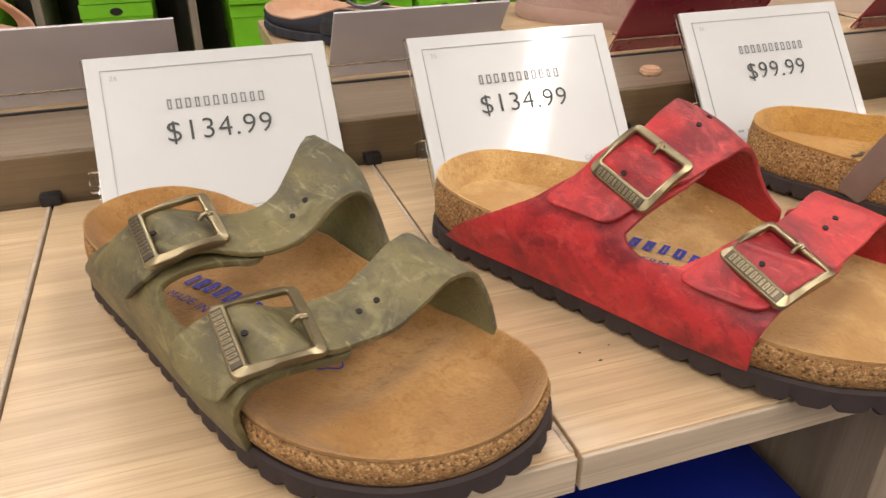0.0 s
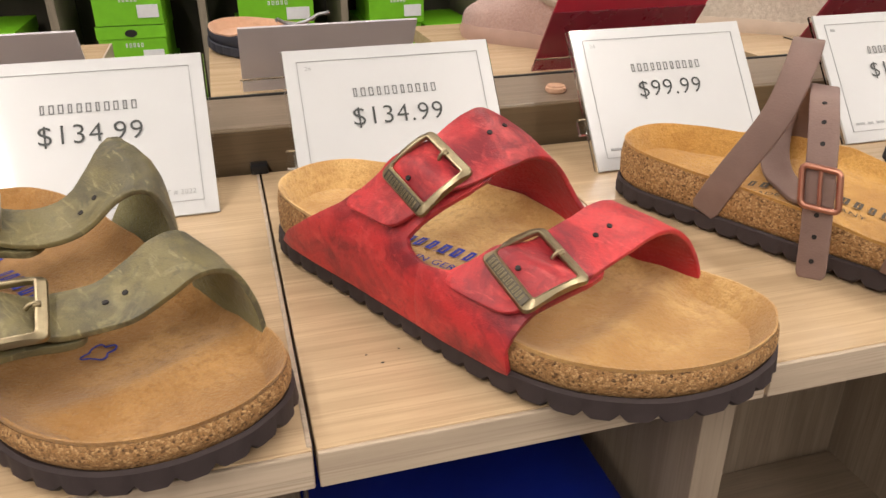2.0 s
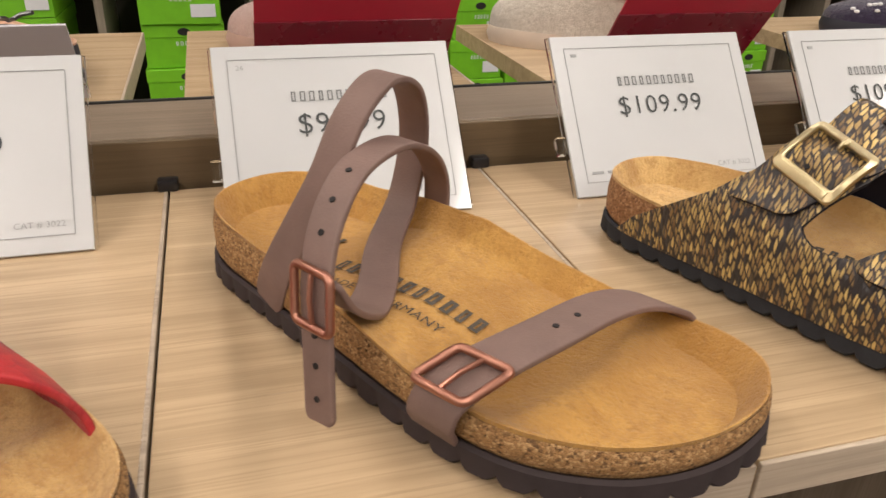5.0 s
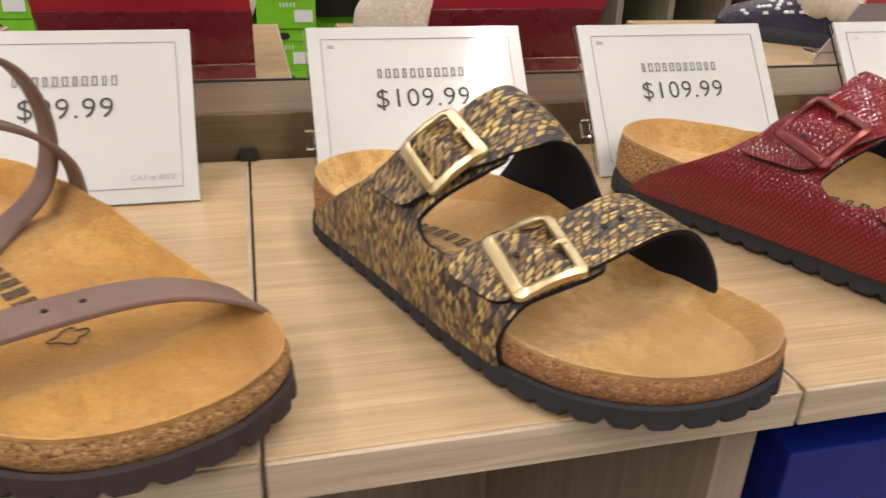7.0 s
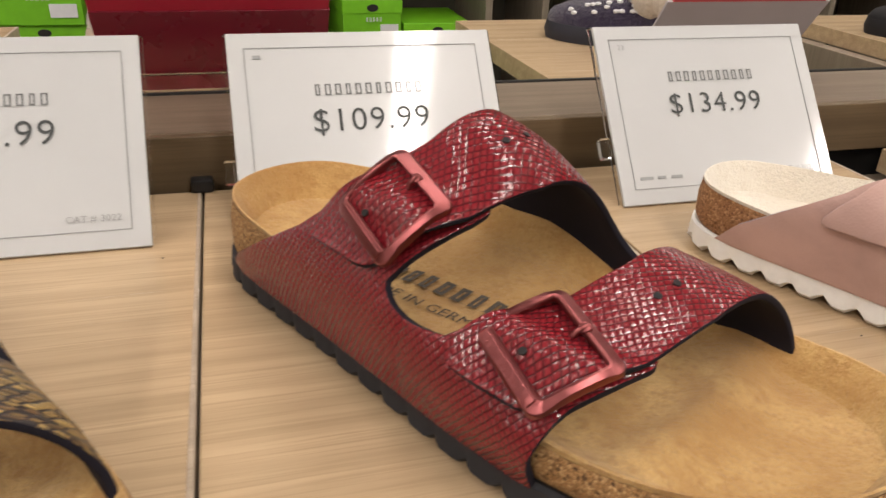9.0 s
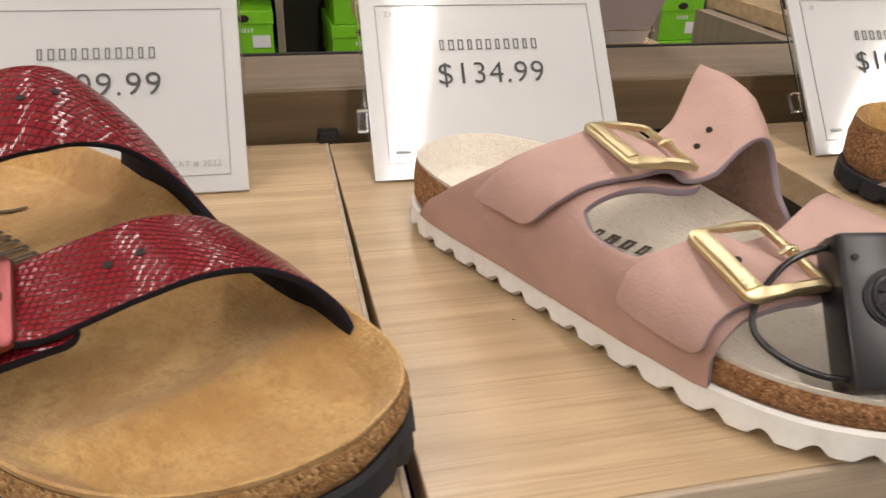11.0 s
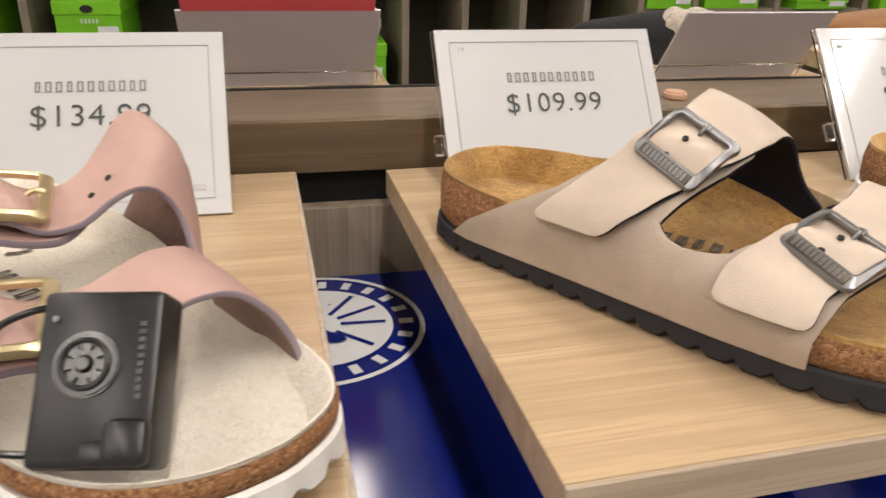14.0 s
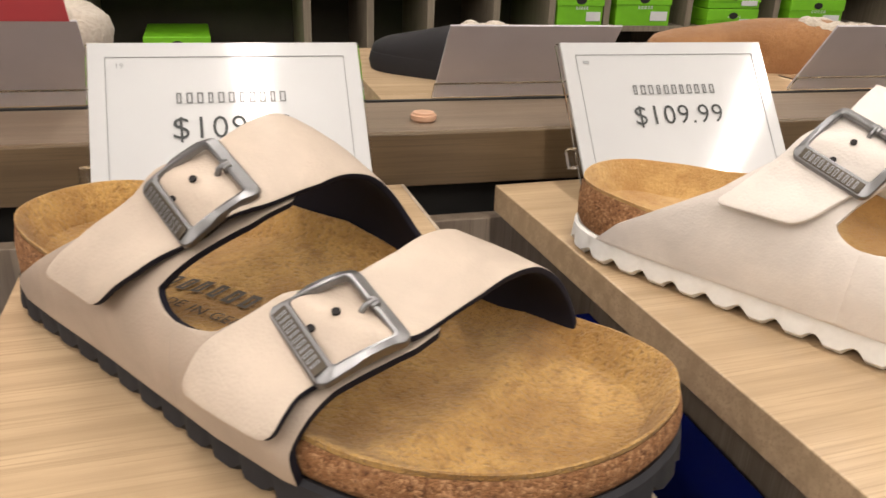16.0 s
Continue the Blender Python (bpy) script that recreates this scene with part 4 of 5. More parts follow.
def strap_end(up, root, mats, e0, e1, tip, end, inset, lift, bulge_at, label, tip_wide=.62, free=.0018, taper=.022):
    """Strap tongue lying on the upper, running through the buckle, with a rounded tip."""
    rows, uvs = [], []
    ths = list(tip + (end - tip) * np.linspace(0, 1, 64) ** 1.25)
    for k, th in enumerate(ths):
        a, b = interp(e0, th), interp(e1, th)
        m, hw = (a + b) / 2, (b - a) / 2 - inset
        if th < bulge_at:
            hw = min(hw, (interp(e1, bulge_at) - interp(e0, bulge_at)) / 2 - inset)
        q = min(1.0, (th - tip) / taper)
        hw *= tip_wide + (1 - tip_wide) * (1 - (1 - q) ** 2.4) ** .5
        bul = math.exp(-((th - bulge_at) / .042) ** 2)
        off = free * min(1, max(0, (bulge_at - .09 - th) / max(.02, bulge_at - .09 - tip)))
        down = min(1, max(0, (end - th) / .04))
        row, uvr = [], []
        for i in range(9):
            u = m + hw * (i / 4 - 1)
            crown = 1 - (i / 4 - 1) ** 2
            row.append(up.at(u, th) + up.normal(u, th) * (lift * (.25 + .75 * down) + off + BULGE * bul * (.66 + .34 * crown)))
            uvr.append((u * up.L + .013, th * .20 + .017))
        rows.append(row)
        uvs.append(uvr)
    leather_shell("strap", rows, uvs, mats, root, .0026, Vector((0, 0, .03)), label)


def round_rect(x0, x1, hy, r, n=7, m=9):
    """Closed outline with rounded corners, the same count of points for every size."""
    out = []
    cs = ((x1 - r, hy - r, 0), (x0 + r, hy - r, 90), (x0 + r, -hy + r, 180), (x1 - r, -hy + r, 270))
    for i, (cx, cy, a0) in enumerate(cs):
        arc = [(cx + r * math.cos(radians(a0 + 90 * k / (n - 1))), cy + r * math.sin(radians(a0 + 90 * k / (n - 1)))) for k in range(n)]
        nx, ny, a1 = cs[(i + 1) % 4]
        nxt = (nx + r * math.cos(radians(a1)), ny + r * math.sin(radians(a1)))
        out += arc + [(arc[-1][0] + (nxt[0] - arc[-1][0]) * k / m, arc[-1][1] + (nxt[1] - arc[-1][1]) * k / m) for k in range(1, m)]
    return out


def buckle(up, root, mat, u, th, along, across, slope, lift, label, wide_bar=.0062, plate=None, bow=8.0):
    """Bowed rectangular buckle on the strap: bevelled frame, name bar, short prong."""
    o = up.at(u, th) + up.normal(u, th) * lift
    t = (up.at(u + slope * .04, th + .04) - up.at(u - slope * .04, th - .04)).normalized()
    n = up.normal(u, th)
    n = (n - t * n.dot(t)).normalized()
    s = n.cross(t)            # across the strap
    if s.x < 0:
        s = -s
    m = Matrix((Vector((t.x, s.x, n.x, o.x)), Vector((t.y, s.y, n.y, o.y)), Vector((t.z, s.z, n.z, o.z)), Vector((0, 0, 0, 1))))
    ha, hc = along / 2, across / 2

    def sag(x):
        return -bow * x * x
    inner = round_rect(-ha + wide_bar - .0012, ha - .0032, hc - .0022, .0013)
    outer = round_rect(-ha - .0010, ha + .0012, hc + .0009, .0034)
    bm = bmesh.new()
    rings = []
    for (xi, yi), (xo, yo) in zip(inner, outer):
        gap_w = math.hypot(xo - xi, yo - yi)
        k = min(1, .0012 / gap_w)
        prof = ((0, -.0013), (0, .0006), (.0004 / gap_w, .0011), (k, .0012), (1 - .3 * k, -.0001 if gap_w > .0036 else .0006), (1, -.0006), (1, -.0021))
        rings.append([bm.verts.new(Vector((xi + (xo - xi) * f, yi + (yo - yi) * f, sag(xi + (xo - xi) * f) + z))) for f, z in prof])
    nn = len(rings)
    for i in range(nn):
        a, b = rings[i], rings[(i + 1) % nn]
        for k in range(7):
            bm.faces.new((a[k], a[(k + 1) % 7], b[(k + 1) % 7], b[k]))
    bmesh.ops.transform(bm, matrix=m, verts=bm.verts)
    bk = part("buckle", bm, mat, root, label)
    bk.data.set_sharp_from_angle(angle=radians(24))
    xa, xb = -ha + wide_bar - .0026, -ha - .0004
    za, zb = sag(xa) + .0012, sag(xb) + .0002
    ms = m @ Matrix.Translation(((xa + xb) / 2, 0, (za + zb) / 2)) @ pose(0, 0, 0, 0, -math.degrees(math.atan2(za - zb, xa - xb)), 0)
    bm = box_bm((0, 0, 0), (math.hypot(xa - xb, za - zb), across - .005, .0010), .0003)
    bmesh.ops.transform(bm, matrix=ms, verts=bm.verts)
    part("name_bar", bm, plate or mat, bk, "darkened name bar" if plate is M_PATINA else "")
    bm = bmesh.new()
    letters_block(bm, 0, 0, across - .008, wide_bar * .52, 11, 0, .0004)
    bmesh.ops.transform(bm, matrix=ms @ Matrix.Translation((0, 0, .0007)) @ pose(0, 0, 0, 0, 0, -90), verts=bm.verts)
    part("embossed_mark", bm, mat, bk, smooth=False)
    xc = ha - .0022
    bm = tube_bm([Vector((xc + .0012, 0, sag(xc) + .0012)), Vector((xc - .0006, 0, sag(xc) + .0017)), Vector((xc - .0026, 0, sag(xc) + .0012)), Vector((xc - .0040, 0, sag(xc) - .0004))], .0009, 10)
    bmesh.ops.transform(bm, matrix=m, verts=bm.verts)
    pr = part("prong", bm, mat, bk)
    bm = box_bm((xc, 0, sag(xc) + .0004), (.0030, .0036, .0030), .0008)
    bmesh.ops.transform(bm, matrix=m, verts=bm.verts)
    part("prong_collar", bm, mat, bk)
    return m


def strap_holes(up, root, spots, lift):
    for u, th in spots:
        o, n = up.at(u, th), up.normal(u, th)
        q = n.to_track_quat("Z", "Y").to_matrix().to_4x4()
        bm = cyl_bm(.00125, .0006, 12, Matrix.Translation(o + n * lift) @ q)
        part("strap_hole", bm, M_HOLE, root, smooth=False)


def two_strap_sandal(x, y, rot, L, wide, label, leather_mats, m_metal, m_sole=M_SOLE_BROWN, m_cork=M_CORK, m_bed=M_SUEDE, m_stamp=M_PRINT_GREY, peaked=False,
                     tips=(.20, .165), teeth=46, zig=.008, name_bar=.0062, high=1.0, z=TOP + .0004, at=(.335, .295), big=1.0, st=SOLE_T, rear=1.06, slopes=(.30, .28), tip_wide=.62, plate=None, free=.0018, rear_holes=(.50, .545), front_holes=(.475, .525), panel=None, lean=0.0):
    root = thing("sandal", label, "sandal", pose(x, y, z, 0, 0, rot), "sandals on the display")
    sole_parts(root, L, wide, m_sole, m_cork, m_bed, teeth, zig, .17 if zig < .01 else .27, st)
    footbed_print(root, L, wide, m_stamp)
    up = Upper(L, wide, PEAK_R if peaked else FULL, (PEAK_LOW if peaked == "low" else PEAK_F) if peaked else FULL_F, high, st, rear, lean)
    rb, fb = at
    upper_shell(up, root, panel or leather_mats, "side panel with two short flaps", (rb + .125, fb + .125))
    k = big * (L / .26) ** .6
    strap_end(up, root, leather_mats, EDGE_A, EDGE_B, tips[0], .998, .002, .0034, rb, "rear strap", tip_wide, free)
    strap_end(up, root, leather_mats, EDGE_C, EDGE_D, tips[1], .998, .002, .0034, fb, "front strap", tip_wide, free)
    buckle(up, root, m_metal, interp(EDGE_A, rb) / 2 + interp(EDGE_B, rb) / 2 + .005, rb, .0278 * k, .0312 * k, slopes[0], .0084 if peaked else .0074, "rear metal buckle", name_bar, plate or m_metal, 3.0 if peaked else 8.0)
    buckle(up, root, m_metal, interp(EDGE_C, fb) / 2 + interp(EDGE_D, fb) / 2 + .005, fb, .0278 * k, .0312 * k, slopes[1], .0084 if peaked else .0074, "front metal buckle", name_bar, plate or m_metal, 3.0 if peaked else 8.0)
    mid_r = lambda t: (interp(EDGE_A, t) + interp(EDGE_B, t)) / 2
    mid_f = lambda t: (interp(EDGE_C, t) + interp(EDGE_D, t)) / 2
    strap_holes(up, root, [(mid_r(t), t) for t in rear_holes], .0036)
    strap_holes(up, root, [(mid_f(t), t) for t in front_holes], .0036)
    for mid, c, tip in ((mid_r, rb, tips[0]), (mid_f, fb, tips[1])):
        for d in ((-.035, .005) if free > .002 else (-.03,)):
            strap_holes(up, root, [(mid(c + d), c + d)], .0041 + BULGE * math.exp(-(d / .042) ** 2))
    return root, up


def band(root, name, pts, width, L, mats, thick, cross, label="", lift_uv=0.0):
    """A flat strap along a curve of (u, v, z) points; cross: rough direction of its width."""
    path = [Vector(((u - .5) * L, v * L, z * L)) for u, v, z in catmull(pts, 14 * (len(pts) - 1))]
    bm = bmesh.new()
    lay = bm.loops.layers.uv.verify()
    rows = []
    s = 0
    n = len(path)
    for i, p in enumerate(path):
        t = (path[min(i + 1, n - 1)] - path[max(i - 1, 0)]).normalized()
        w = cross[0].lerp(cross[1], i / (n - 1)) if isinstance(cross, tuple) else cross
        w = (w - t * w.dot(t)).normalized()
        hw = width / 2
        end = min(i, n - 1 - i)
        if end < 3 and name == "ankle_strap":
            hw *= (.75, .9, .97)[end]
        rows.append([bm.verts.new(p + w * hw * (k / 2 - 1)) for k in range(5)])
    for i in range(n - 1):
        for k in range(4):
            bm.faces.new((rows[i][k], rows[i + 1][k], rows[i + 1][k + 1], rows[i][k + 1]))
    me = bpy.data.meshes.new(name)
    bm.to_mesh(me)
    bm.free()
    for m in mats:
        me.materials.append(m)
    for p in me.polygons:
        p.use_smooth = True
    ob = new(name, me)
    ob.parent = root
    if label:
        tagged(ob, label)
    md = ob.modifiers.new("thickness", "SOLIDIFY")
    md.thickness, md.offset = thick, 0.0
    bv = ob.modifiers.new("soft_edge", "BEVEL")
    bv.width, bv.segments, bv.limit_method, bv.angle_limit = thick * .25, 2, "ANGLE", radians(50)
    return ob, path


def ring_buckle(root, mat, o, t, w, along, across, label):
    """Small open strap buckle with a prong; t along the strap, w across it."""
    t, w = t.normalized(), w.normalized()
    n = t.cross(w).normalized()
    pts = []
    ha, hc, r = along / 2, across / 2, .0025
    for cx, cy, a0 in ((ha - r, hc - r, 0), (-ha + r, hc - r, 90), (-ha + r, -hc + r, 180), (ha - r, -hc + r, 270)):
        for k in range(6):
            a = radians(a0 + 18 * k)
            pts.append(o + t * (cx + r * math.cos(a)) + w * (cy + r * math.sin(a)))
    bk = part("buckle", tube_bm(pts, .0016, 10, True), mat, root, label)
    part("prong", tube_bm([o + t * ha * 1.05, o + n * .0012 * (1 if n.z > 0 else -1), o - t * ha], .0010, 8), mat, bk)
    return bk


# --- the eight sandals
olive = (M_OLIVE, M_OLIVE_IN, M_OLIVE)
green, _ = two_strap_sandal(-.0914, .1026, -60.1, .2555, 1.11, "olive green oiled leather two-strap sandal with brass buckles", olive, M_BRASS_OLD, m_bed=M_SUEDE_GREEN, m_stamp=M_PRINT_BLUE, peaked=True, tips=(.13, .14), at=(.285, .285), big=1.1, high=.94, rear=1.0, tip_wide=.5, plate=M_PATINA)
hide_mark(green, .2555, 1.11, M_PRINT_BLUE, .675, -.035)
red = (M_RED, M_RED_IN, M_RED)
two_strap_sandal(.0975, .0885, -55.7, .270, 1.12, "red oiled leather two-strap sandal with brass buckles", red, M_BRASS_OLD, m_stamp=M_PRINT_BLUE, high=.95, plate=M_PATINA)
two_strap_sandal(.5096, .0923, -61.4, .2486, 1.13, "black and gold python-print two-strap sandal with gold buckles", (M_SNAKE, M_NAVY_IN, M_NAVY_IN), M_GOLD, m_sole=M_SOLE_GREY, m_cork=M_CORK_RED, name_bar=.0055, high=1.06)
two_strap_sandal(.7108, .1097, -56.25, .2745, 1.10, "glossy burgundy lizard-embossed two-strap sandal with wine-coloured buckles", (M_LIZARD, M_NAVY_IN, M_NAVY_IN), M_WINE_METAL, m_sole=M_SOLE_GREY, high=.90, at=(.30, .262), rear=1.08, big=.95, name_bar=.0050, lean=-.022)
rose, rose_up = two_strap_sandal(.9190, .0959, -57.5, .2446, 1.09, "dusty rose leather two-strap sandal with gold buckles and a white sole", (M_ROSE, M_ROSE_IN, M_ROSE_EDGE), M_GOLD, m_sole=M_SOLE_WHITE, m_cork=M_CORK_RED, m_bed=M_SUEDE_WHITE,
                                 peaked="low", rear=1.04, high=.95, at=(.348, .312), slopes=(.34, .30), big=1.04, tips=(.13, .11), teeth=40, zig=.011, st=.05, tip_wide=.72)
two_strap_sandal(1.1755, .1052, -47.9, .2696, 1.12, "stone beige leather two-strap sandal with pewter buckles and long strap tongues", (M_STONE, M_NAVY_IN, M_NAVY_IN), M_STEEL, m_sole=M_SOLE_GREY, m_cork=M_CORK_RED, m_bed=M_SUEDE_OCHRE, panel=(M_STONE_SHADED, M_NAVY_IN, M_NAVY_IN), tips=(.13, .105), at=(.352, .30), big=.92, high=.92, rear=1.03, tip_wide=.76, plate=M_PATINA, free=.004, rear_holes=(.17,), front_holes=())
two_strap_sandal(1.419, .1014, -52.6, .2639, 1.12, "off-white leather two-strap sandal with pewter buckles and a white sole", (M_WHITE_L, M_SUEDE_WHITE, M_WHITE_L), M_STEEL, m_sole=M_SOLE_WHITE, m_cork=M_CORK_RED, m_bed=M_SUEDE, tips=(.17, .14), teeth=40, zig=.011, st=.05, tip_wide=.76, plate=M_PATINA, free=.003)

# strappy ankle sandal
SL = .2638
mocha = (M_MOCHA, M_MOCHA, M_MOCHA)
strappy = thing("sandal", "mocha brown strappy ankle sandal with copper buckles", "sandal", pose(.3139, .1017, TOP + .0004, 0, 0, -56.4), "sandals on the display")
sole_parts(strappy, SL, 1.15, M_SOLE_BROWN, M_CORK, M_SUEDE_GOLD)
footbed_print(strappy, SL, 1.15, M_PRINT_GREY)
hide_mark(strappy, SL, 1.15, M_PRINT_GREY, .68, -.03)
ux, up_z = Vector((1, 0, 0)), Vector((0, 0, 1))
band(strappy, "ankle_strap", ((.272, -.168, .045), (.312, -.170, .13), (.378, -.136, .27), (.392, -.090, .365), (.378, -.01, .405), (.352, .075, .37), (.328, .118, .27), (.32, .10, .165), (.36, .01, .115), (.43, -.075, .105), (.485, -.155, .115), (.508, -.222, .16), (.512, -.258, .215)), .0165, SL, mocha, .0026, ux, "looped ankle strap")
_, tail = band(strappy, "ankle_strap", ((.545, -.300, .028), (.538, -.293, .09), (.528, -.283, .16), (.515, -.268, .225), (.497, -.230, .285), (.468, -.155, .325), (.435, -.04, .325), (.402, .06, .28), (.375, .125, .21), (.365, .140, .13)), .0140, SL, mocha, .0026, ux, "punched ankle strap with a hanging tail")
_, toe = band(strappy, "toe_strap", ((.680, -.228, .045), (.688, -.246, .082), (.702, -.236, .120), (.728, -.180, .148), (.750, -.09, .156), (.762, .01, .152), (.774, .085, .139), (.792, .145, .116), (.806, .180, .090), (.810, .188, .05)), .0190, SL, mocha, .0026, ux, "toe strap")
i = 36
ring_buckle(strappy, M_COPPER, tail[i] + Vector((.001, -.0028, .001)), tail[i + 1] - tail[i], ux, .0195, .0175, "copper ankle buckle")
ring_buckle(strappy, M_COPPER, toe[35] + Vector((0, -.0024, .0024)), toe[36] - toe[35], ux, .0185, .0215, "copper toe-strap buckle")
for k in (8, 18, 26, 52, 60, 68):
    p = tail[k]
    t = (tail[k + 1] - tail[k - 1]).normalized()
    nn = t.cross(ux).normalized()
    if nn.y > 0:
        nn = -nn
    part("strap_hole", cyl_bm(.0012, .0034, 12, Matrix.Translation(p) @ nn.to_track_quat("Z", "Y").to_matrix().to_4x4()), M_HOLE, strappy, smooth=False)
for k in (58, 64):
    p = toe[k]
    t = (toe[k + 1] - toe[k - 1]).normalized()
    part("strap_hole", cyl_bm(.0012, .0034, 12, Matrix.Translation(p) @ t.cross(ux).to_track_quat("Z", "Y").to_matrix().to_4x4()), M_HOLE, strappy, smooth=False)


# ---------------------------------------------------------------- anti-theft tag on the rose sandal
tl, tr, br, bl = Vector((.9289, .0266, 1.0624)), Vector((.9592, .0173, 1.0643)), Vector((.9586, -.0106, 1.0303)), Vector((.9272, -.0049, 1.0290))
ex = ((tr - tl) + (br - bl)).normalized()
ey = ((tl - bl) + (tr - br))
ey = (ey - ex * ey.dot(ex)).normalized()
ez = ex.cross(ey)
c = (tl + tr + br + bl) / 4
tw, thh = ((tr - tl).length + (br - bl).length) / 2, ((tl - bl).length + (tr - br).length) / 2
tagm = Matrix((Vector((ex.x, ey.x, ez.x, c.x)), Vector((ex.y, ey.y, ez.y, c.y)), Vector((ex.z, ey.z, ez.z, c.z)), Vector((0, 0, 0, 1))))
tag = thing("security_tag", "black plastic anti-theft tag looped to the rose sandal by a cable", "security tag", tagm)
bm = box_bm((0, 0, -.0075), (tw, thh, .015), .0022)
add_box(bm, (tw * .33, -thh * .36, .0015), (tw * .36, thh * .26, .006), bevel=.0025)
add_box(bm, (tw * .12, -thh * .42, .0005), (tw * .3, thh * .14, .005), bevel=.002)
part("tag_case", bm, M_BLACK_PLASTIC, tag, "black plastic case")
bm = cyl_bm(tw * .265, .0016, 40, pose(-tw * .07, thh * .07, .0006))
bmesh.ops.bevel(bm, geom=[e for e in bm.edges if e.calc_face_angle(0) > 1], offset=.0006, segments=2, affect="EDGES")
part("lock_disc", bm, M_BLACK_GLOSS, tag, "glossy black lock disc")
ringp = [Vector((-tw * .07 + tw * .19 * math.cos(a), thh * .07 + tw * .19 * math.sin(a), .0016)) for a in (2 * math.pi * k / 32 for k in range(32))]
part("disc_ring", tube_bm(ringp, .0008, 8, True), M_BLACK_PLASTIC, tag)
part("disc_hub", cyl_bm(tw * .09, .002, 24, pose(-tw * .07, thh * .07, .0016), tw * .05), M_BLACK_GLOSS, tag)
for k in range(8):
    a = 2 * math.pi * (k + .5) / 8
    part("disc_rib", box_bm((0, 0, 0), (tw * .05, tw * .018, .0012), .0003, Matrix.Translation((-tw * .07 + tw * .135 * math.cos(a), thh * .07 + tw * .135 * math.sin(a), .0016)) @ pose(0, 0, 0, 0, 0, math.degrees(a))), M_BLACK_PLASTIC, tag)
for k in range(10):
    part("raised_mark", box_bm((tw * .36, thh * (.30 - k * .045), .0001), (tw * .055, thh * .026, .0005)), M_BLACK_PLASTIC, tag, smooth=False)
part("tag_led", cyl_bm(.0009, .001, 12, pose(-tw * .36, thh * .33, .0002)), M_BLACK_GLOSS, tag, smooth=False)
cable = [Vector((-tw / 2 + .002, thh * .42, -.006)), Vector((-tw * .62, thh * .40, -.004)), Vector((-tw * .92, thh * .30, -.004)), Vector((-tw * 1.18, thh * .08, -.005)), Vector((-tw * 1.24, -thh * .12, -.004)), Vector((-tw * 1.05, -thh * .30, -.001)), Vector((-tw * .75, -thh * .40, .000)), Vector((-tw / 2 + .002, -thh * .42, -.004))]
part("cable", tube_bm(catmull(cable, 60), .0010, 10), M_BLACK_GLOSS, tag, "thin black cable loop")


